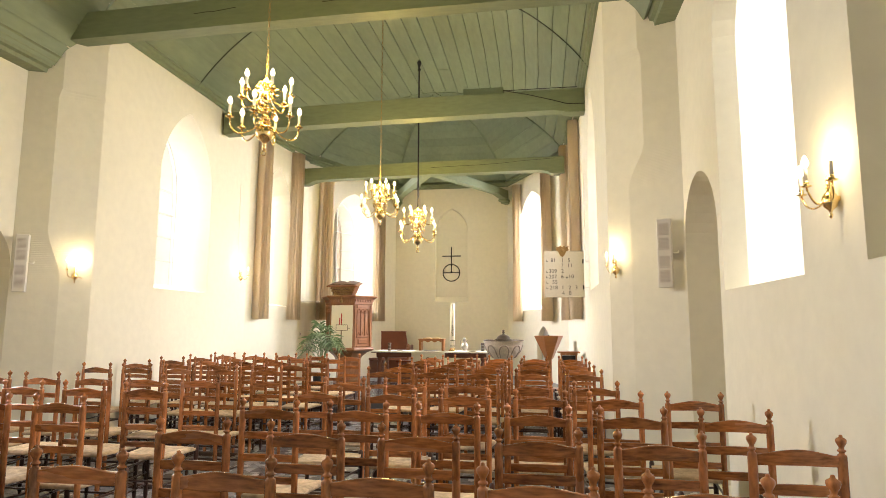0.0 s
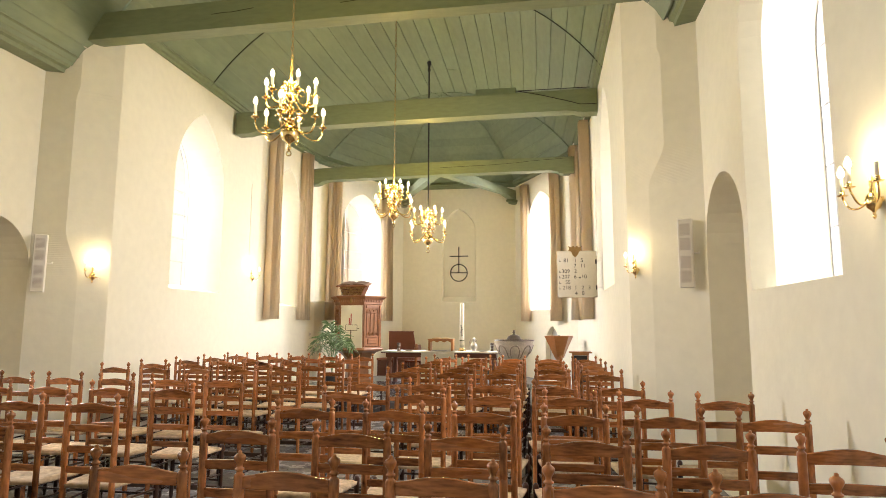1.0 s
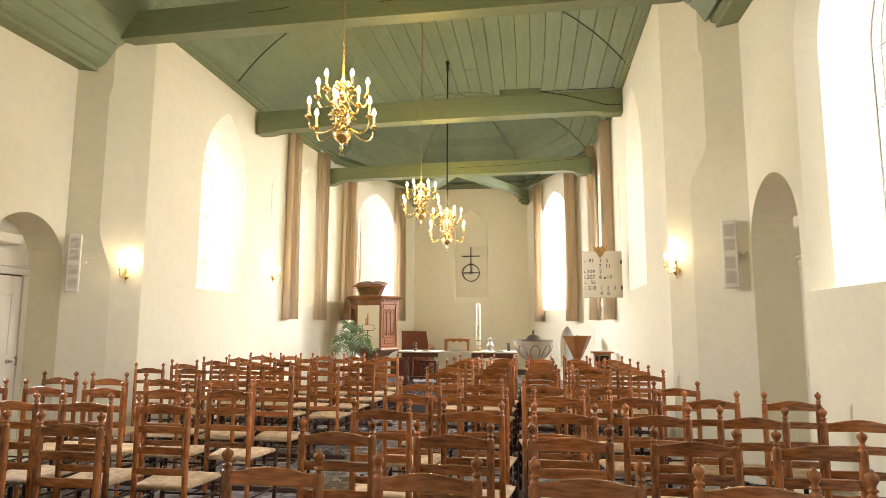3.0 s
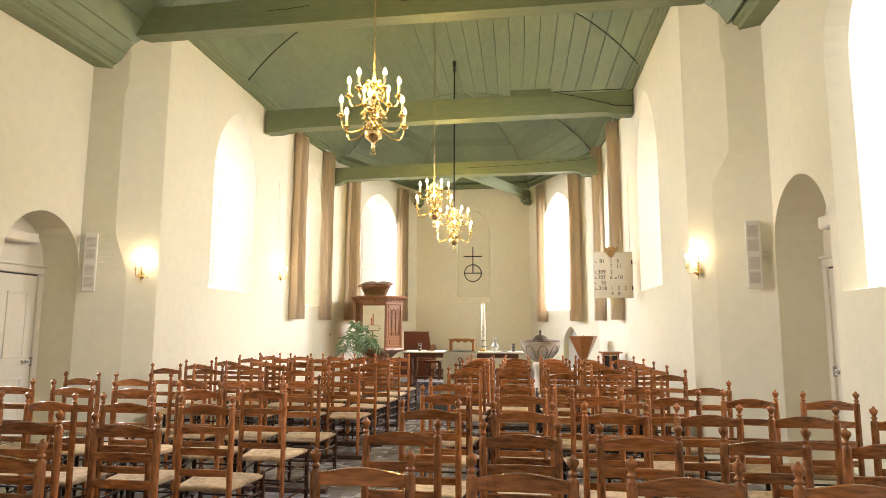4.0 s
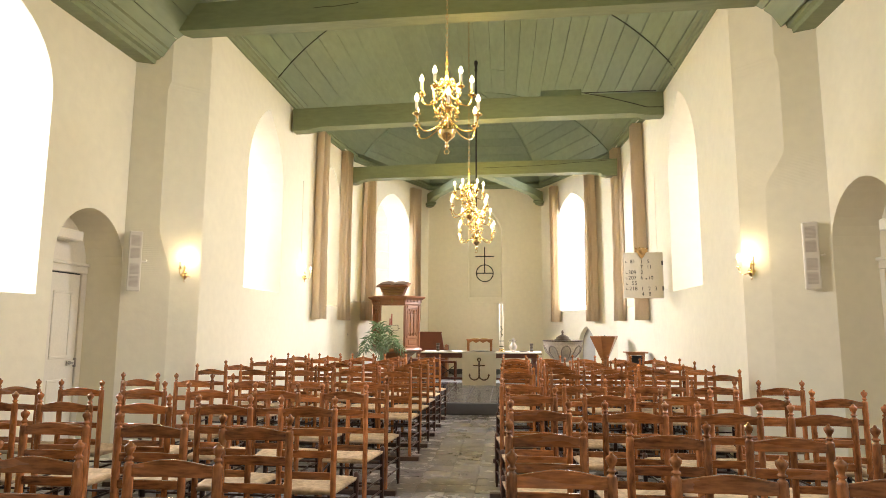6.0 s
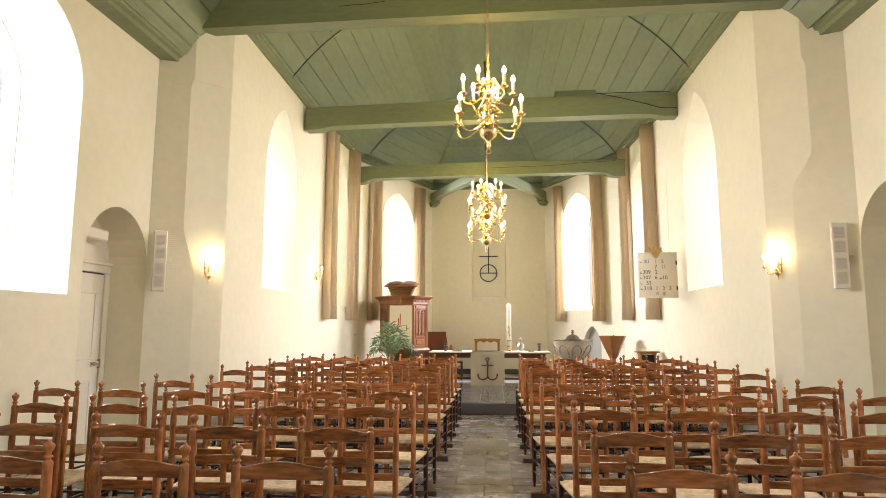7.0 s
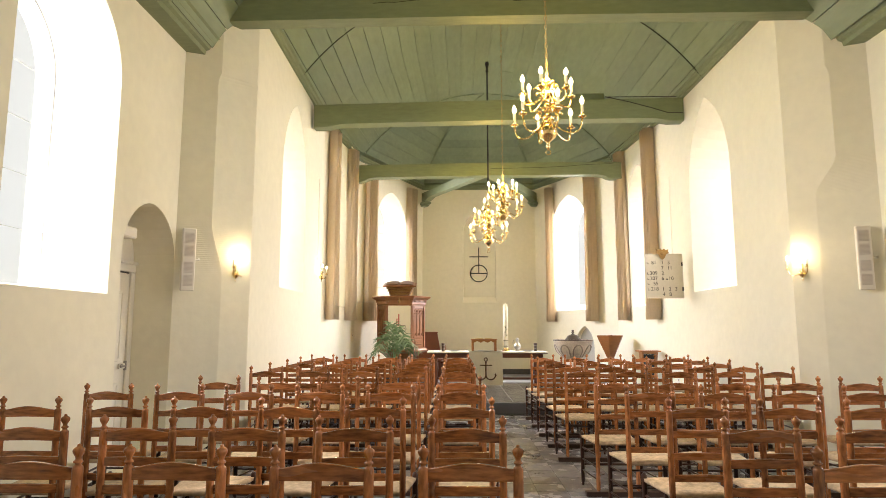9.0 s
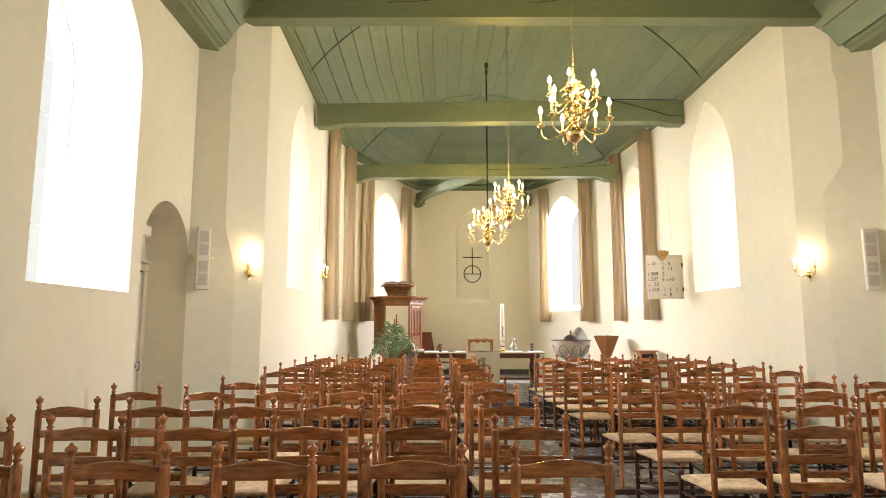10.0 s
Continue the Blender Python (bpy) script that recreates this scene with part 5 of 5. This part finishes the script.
# ---- small fittings ----
blk = thing("beam_box", (-1.05, 10.32, 5.375), "flat dark green box on top of the tie beam", "box")
bm = bmesh.new()
box(bm, -0.34, 0.34, -0.10, 0.10, 0.0, 0.11, 0.006)
part("case", bm, GREEN, blk)
cable = thing("cable", (0, 0, 0), "thin dark cable run along the tie beam", "cable")
bm = bmesh.new()
tube(bm, [(-0.71, 10.160, 5.40), (-0.3, 10.157, 5.305), (0.1, 10.154, 5.19), (0.34, 10.152, 5.112), (0.60, 10.150, 5.105)], 0.007, 5)
tube(bm, [(-0.71, 10.160, 5.395), (0.1, 10.154, 5.395), (0.5, 10.150, 5.392)], 0.007, 5)
part("wire", bm, BLACK, cable)
for x, y, z, rz in ((at_l(13.7), 13.70, 1.30, 90), (at_r(11.0), 11.0, 0.55, -90)):
    sock = thing("wall_socket", (x, y, z), "small white wall socket", "socket", "wall sockets", rz)
    bm = bmesh.new()
    box(bm, -0.04, 0.04, -0.015, 0.0, -0.04, 0.04, 0.006)
    part("plate", bm, WHITE, sock)
    bm = bmesh.new()
    lathe(bm, [(0.02, 0), (0.02, 0.003)], 12, Matrix.Translation((0, -0.016, 0)) @ pose(0, 0, 0, -90, 0, 0))
    part("insert", bm, MESH, sock)
bm = bmesh.new()
box(bm, ALF[0] + 0.05, ARF[0] - 0.05, 17.07, 17.10, 0.20, 0.34, 0.004)
tagged(part("baseboard", bm, BLUESTONE), "dark stone skirting along the end wall", "skirting", kind="structure")

# seams and cracks of the old timber, raised strips for the slits in the plaster
for side in (-1, 1):
    bm = bmesh.new()
    ring = []
    for k in range(17):
        a = radians(30.5 + 25.0 * k / 16)
        ring.append((XC + side * (R_VAULT - 0.002) * math.sin(a), 9.33, ZC + (R_VAULT - 0.002) * math.cos(a)))
    tube(bm, ring, 0.012, 5)
    tagged(part("trim_vault_seam", bm, SEAM), "dark curved seam across the vault boards", "seam", kind="structure")
for beam, y, slope, pts in (("beam_west", 6.820, 0.0192, ((-4.27, 5.261), (-4.10, 5.272), (-4.01, 5.268), (-3.72, 5.296))), ("beam_west", 6.820, 0.0192, ((-2.62, 5.261), (-2.45, 5.270), (-2.28, 5.289))),
                     ("beam_east", 13.28, 0.0, ((-2.49, 4.958), (-1.9, 4.972), (-1.48, 4.978), (-0.9, 5.002), (-0.51, 5.035), (0.21, 5.07)))):
    bm = bmesh.new()
    tube(bm, [(x, y - (x + 6.12) * slope, z) for x, z in pts], 0.0045, 5)
    part("hairline_crack", bm, SEAM, bpy.data.objects[beam]).matrix_parent_inverse = bpy.data.objects[beam].matrix_world.inverted()
# Raised strips stand in for the thin dark slits in the choir walls.
for x, y, z0, z1 in ((at_l(11.07), 11.07, 2.68, 4.20), (at_r(11.06), 11.06, 2.62, 4.21)):
    bm = bmesh.new()
    box(bm, x - 0.008, x + 0.008, y - 0.014, y + 0.014, z0, z1, 0.004)
    tagged(part("trim_conduit", bm, PLASTER), "narrow raised plaster strip for a slit in the choir wall", "conduit", kind="structure")

# ---- floor tiles, chancel slabs ----
S = 0.272
floor = bpy.data.objects["floor"]


def tile_mesh(name, w, d, h, mat):
    bm = bmesh.new()
    c = 0.002
    low = [bm.verts.new(p) for p in ((-w / 2, -d / 2, -h), (w / 2, -d / 2, -h), (w / 2, d / 2, -h), (-w / 2, d / 2, -h))]
    mid = [bm.verts.new((v.co.x, v.co.y, -c)) for v in low]
    up = [bm.verts.new((v.co.x * (1 - 2 * c / w), v.co.y * (1 - 2 * c / d), 0)) for v in low]
    for a, b in ((low, mid), (mid, up)):
        for k in range(4):
            bm.faces.new((a[k], a[(k + 1) % 4], b[(k + 1) % 4], b[k]))
    bm.faces.new(up)
    me = bpy.data.meshes.new(name)
    bm.normal_update()
    bm.to_mesh(me)
    bm.free()
    me.materials.append(mat)
    return me


me = tile_mesh("floor_tile", S - 0.006, S - 0.006, 0.008, TILE)
rnd = random.Random(2)
verts, faces = [], []
AX0 = -3.12
for i in range(-13, 17):
    for j in range(-4, 51):
        x, y = AX0 + S * (i + 0.5), 10.69 - S * (j + 0.5)
        if not (LA < x < RA):
            continue
        dz = rnd.uniform(-0.0025, 0.0)
        if j < 0:
            continue
        if 0 <= i < 4 or (j in (13, 14, 15, 16) and -3 <= i < 7):
            ob = new("floor_tile", me)
            ob.location = (x, y, dz)
            ob.rotation_euler = (rnd.uniform(-0.004, 0.004), rnd.uniform(-0.004, 0.004), 0)
            ob.parent = floor
        else:
            h = S / 2 - 0.003
            n = len(verts)
            verts += [(x - h, y - h, dz - 0.02), (x + h, y - h, dz - 0.02), (x + h, y + h, dz - 0.02), (x - h, y + h, dz - 0.02), (x - h, y - h, dz), (x + h, y - h, dz), (x + h, y + h, dz), (x - h, y + h, dz)]
            faces += [tuple(n + k for k in q) for q in ((4, 5, 6, 7), (0, 1, 5, 4), (1, 2, 6, 5), (2, 3, 7, 6), (3, 0, 4, 7))]
rest = bpy.data.meshes.new("floor_tiles")
rest.from_pydata(verts, [], faces)
rest.materials.append(TILEJ)
ob = new("floor_tiles", rest)
ob.parent = floor
tagged(ob, kind="stuff")
SL = 0.42
bm = bmesh.new()
box(bm, -5.70, 0.56, 10.72, 17.03, 0.2004, 0.2020)
part("joint_bed", bm, MORTAR, dais, "pale mortar joints between the slabs")
me = tile_mesh("slab", SL - 0.012, SL - 0.012, 0.004, material("dark chancel slab", (0.085, 0.084, 0.092), 0.22, vary=0.25, scale=3, fine=30, spread=0.2))
for i in range(15):
    for j in range(9):
        ob = new("slab", me)
        ob.location = (-5.66 + SL * (i + 0.5), 10.72 + SL * (j + 0.5), 0.2045)
        ob.parent = dais
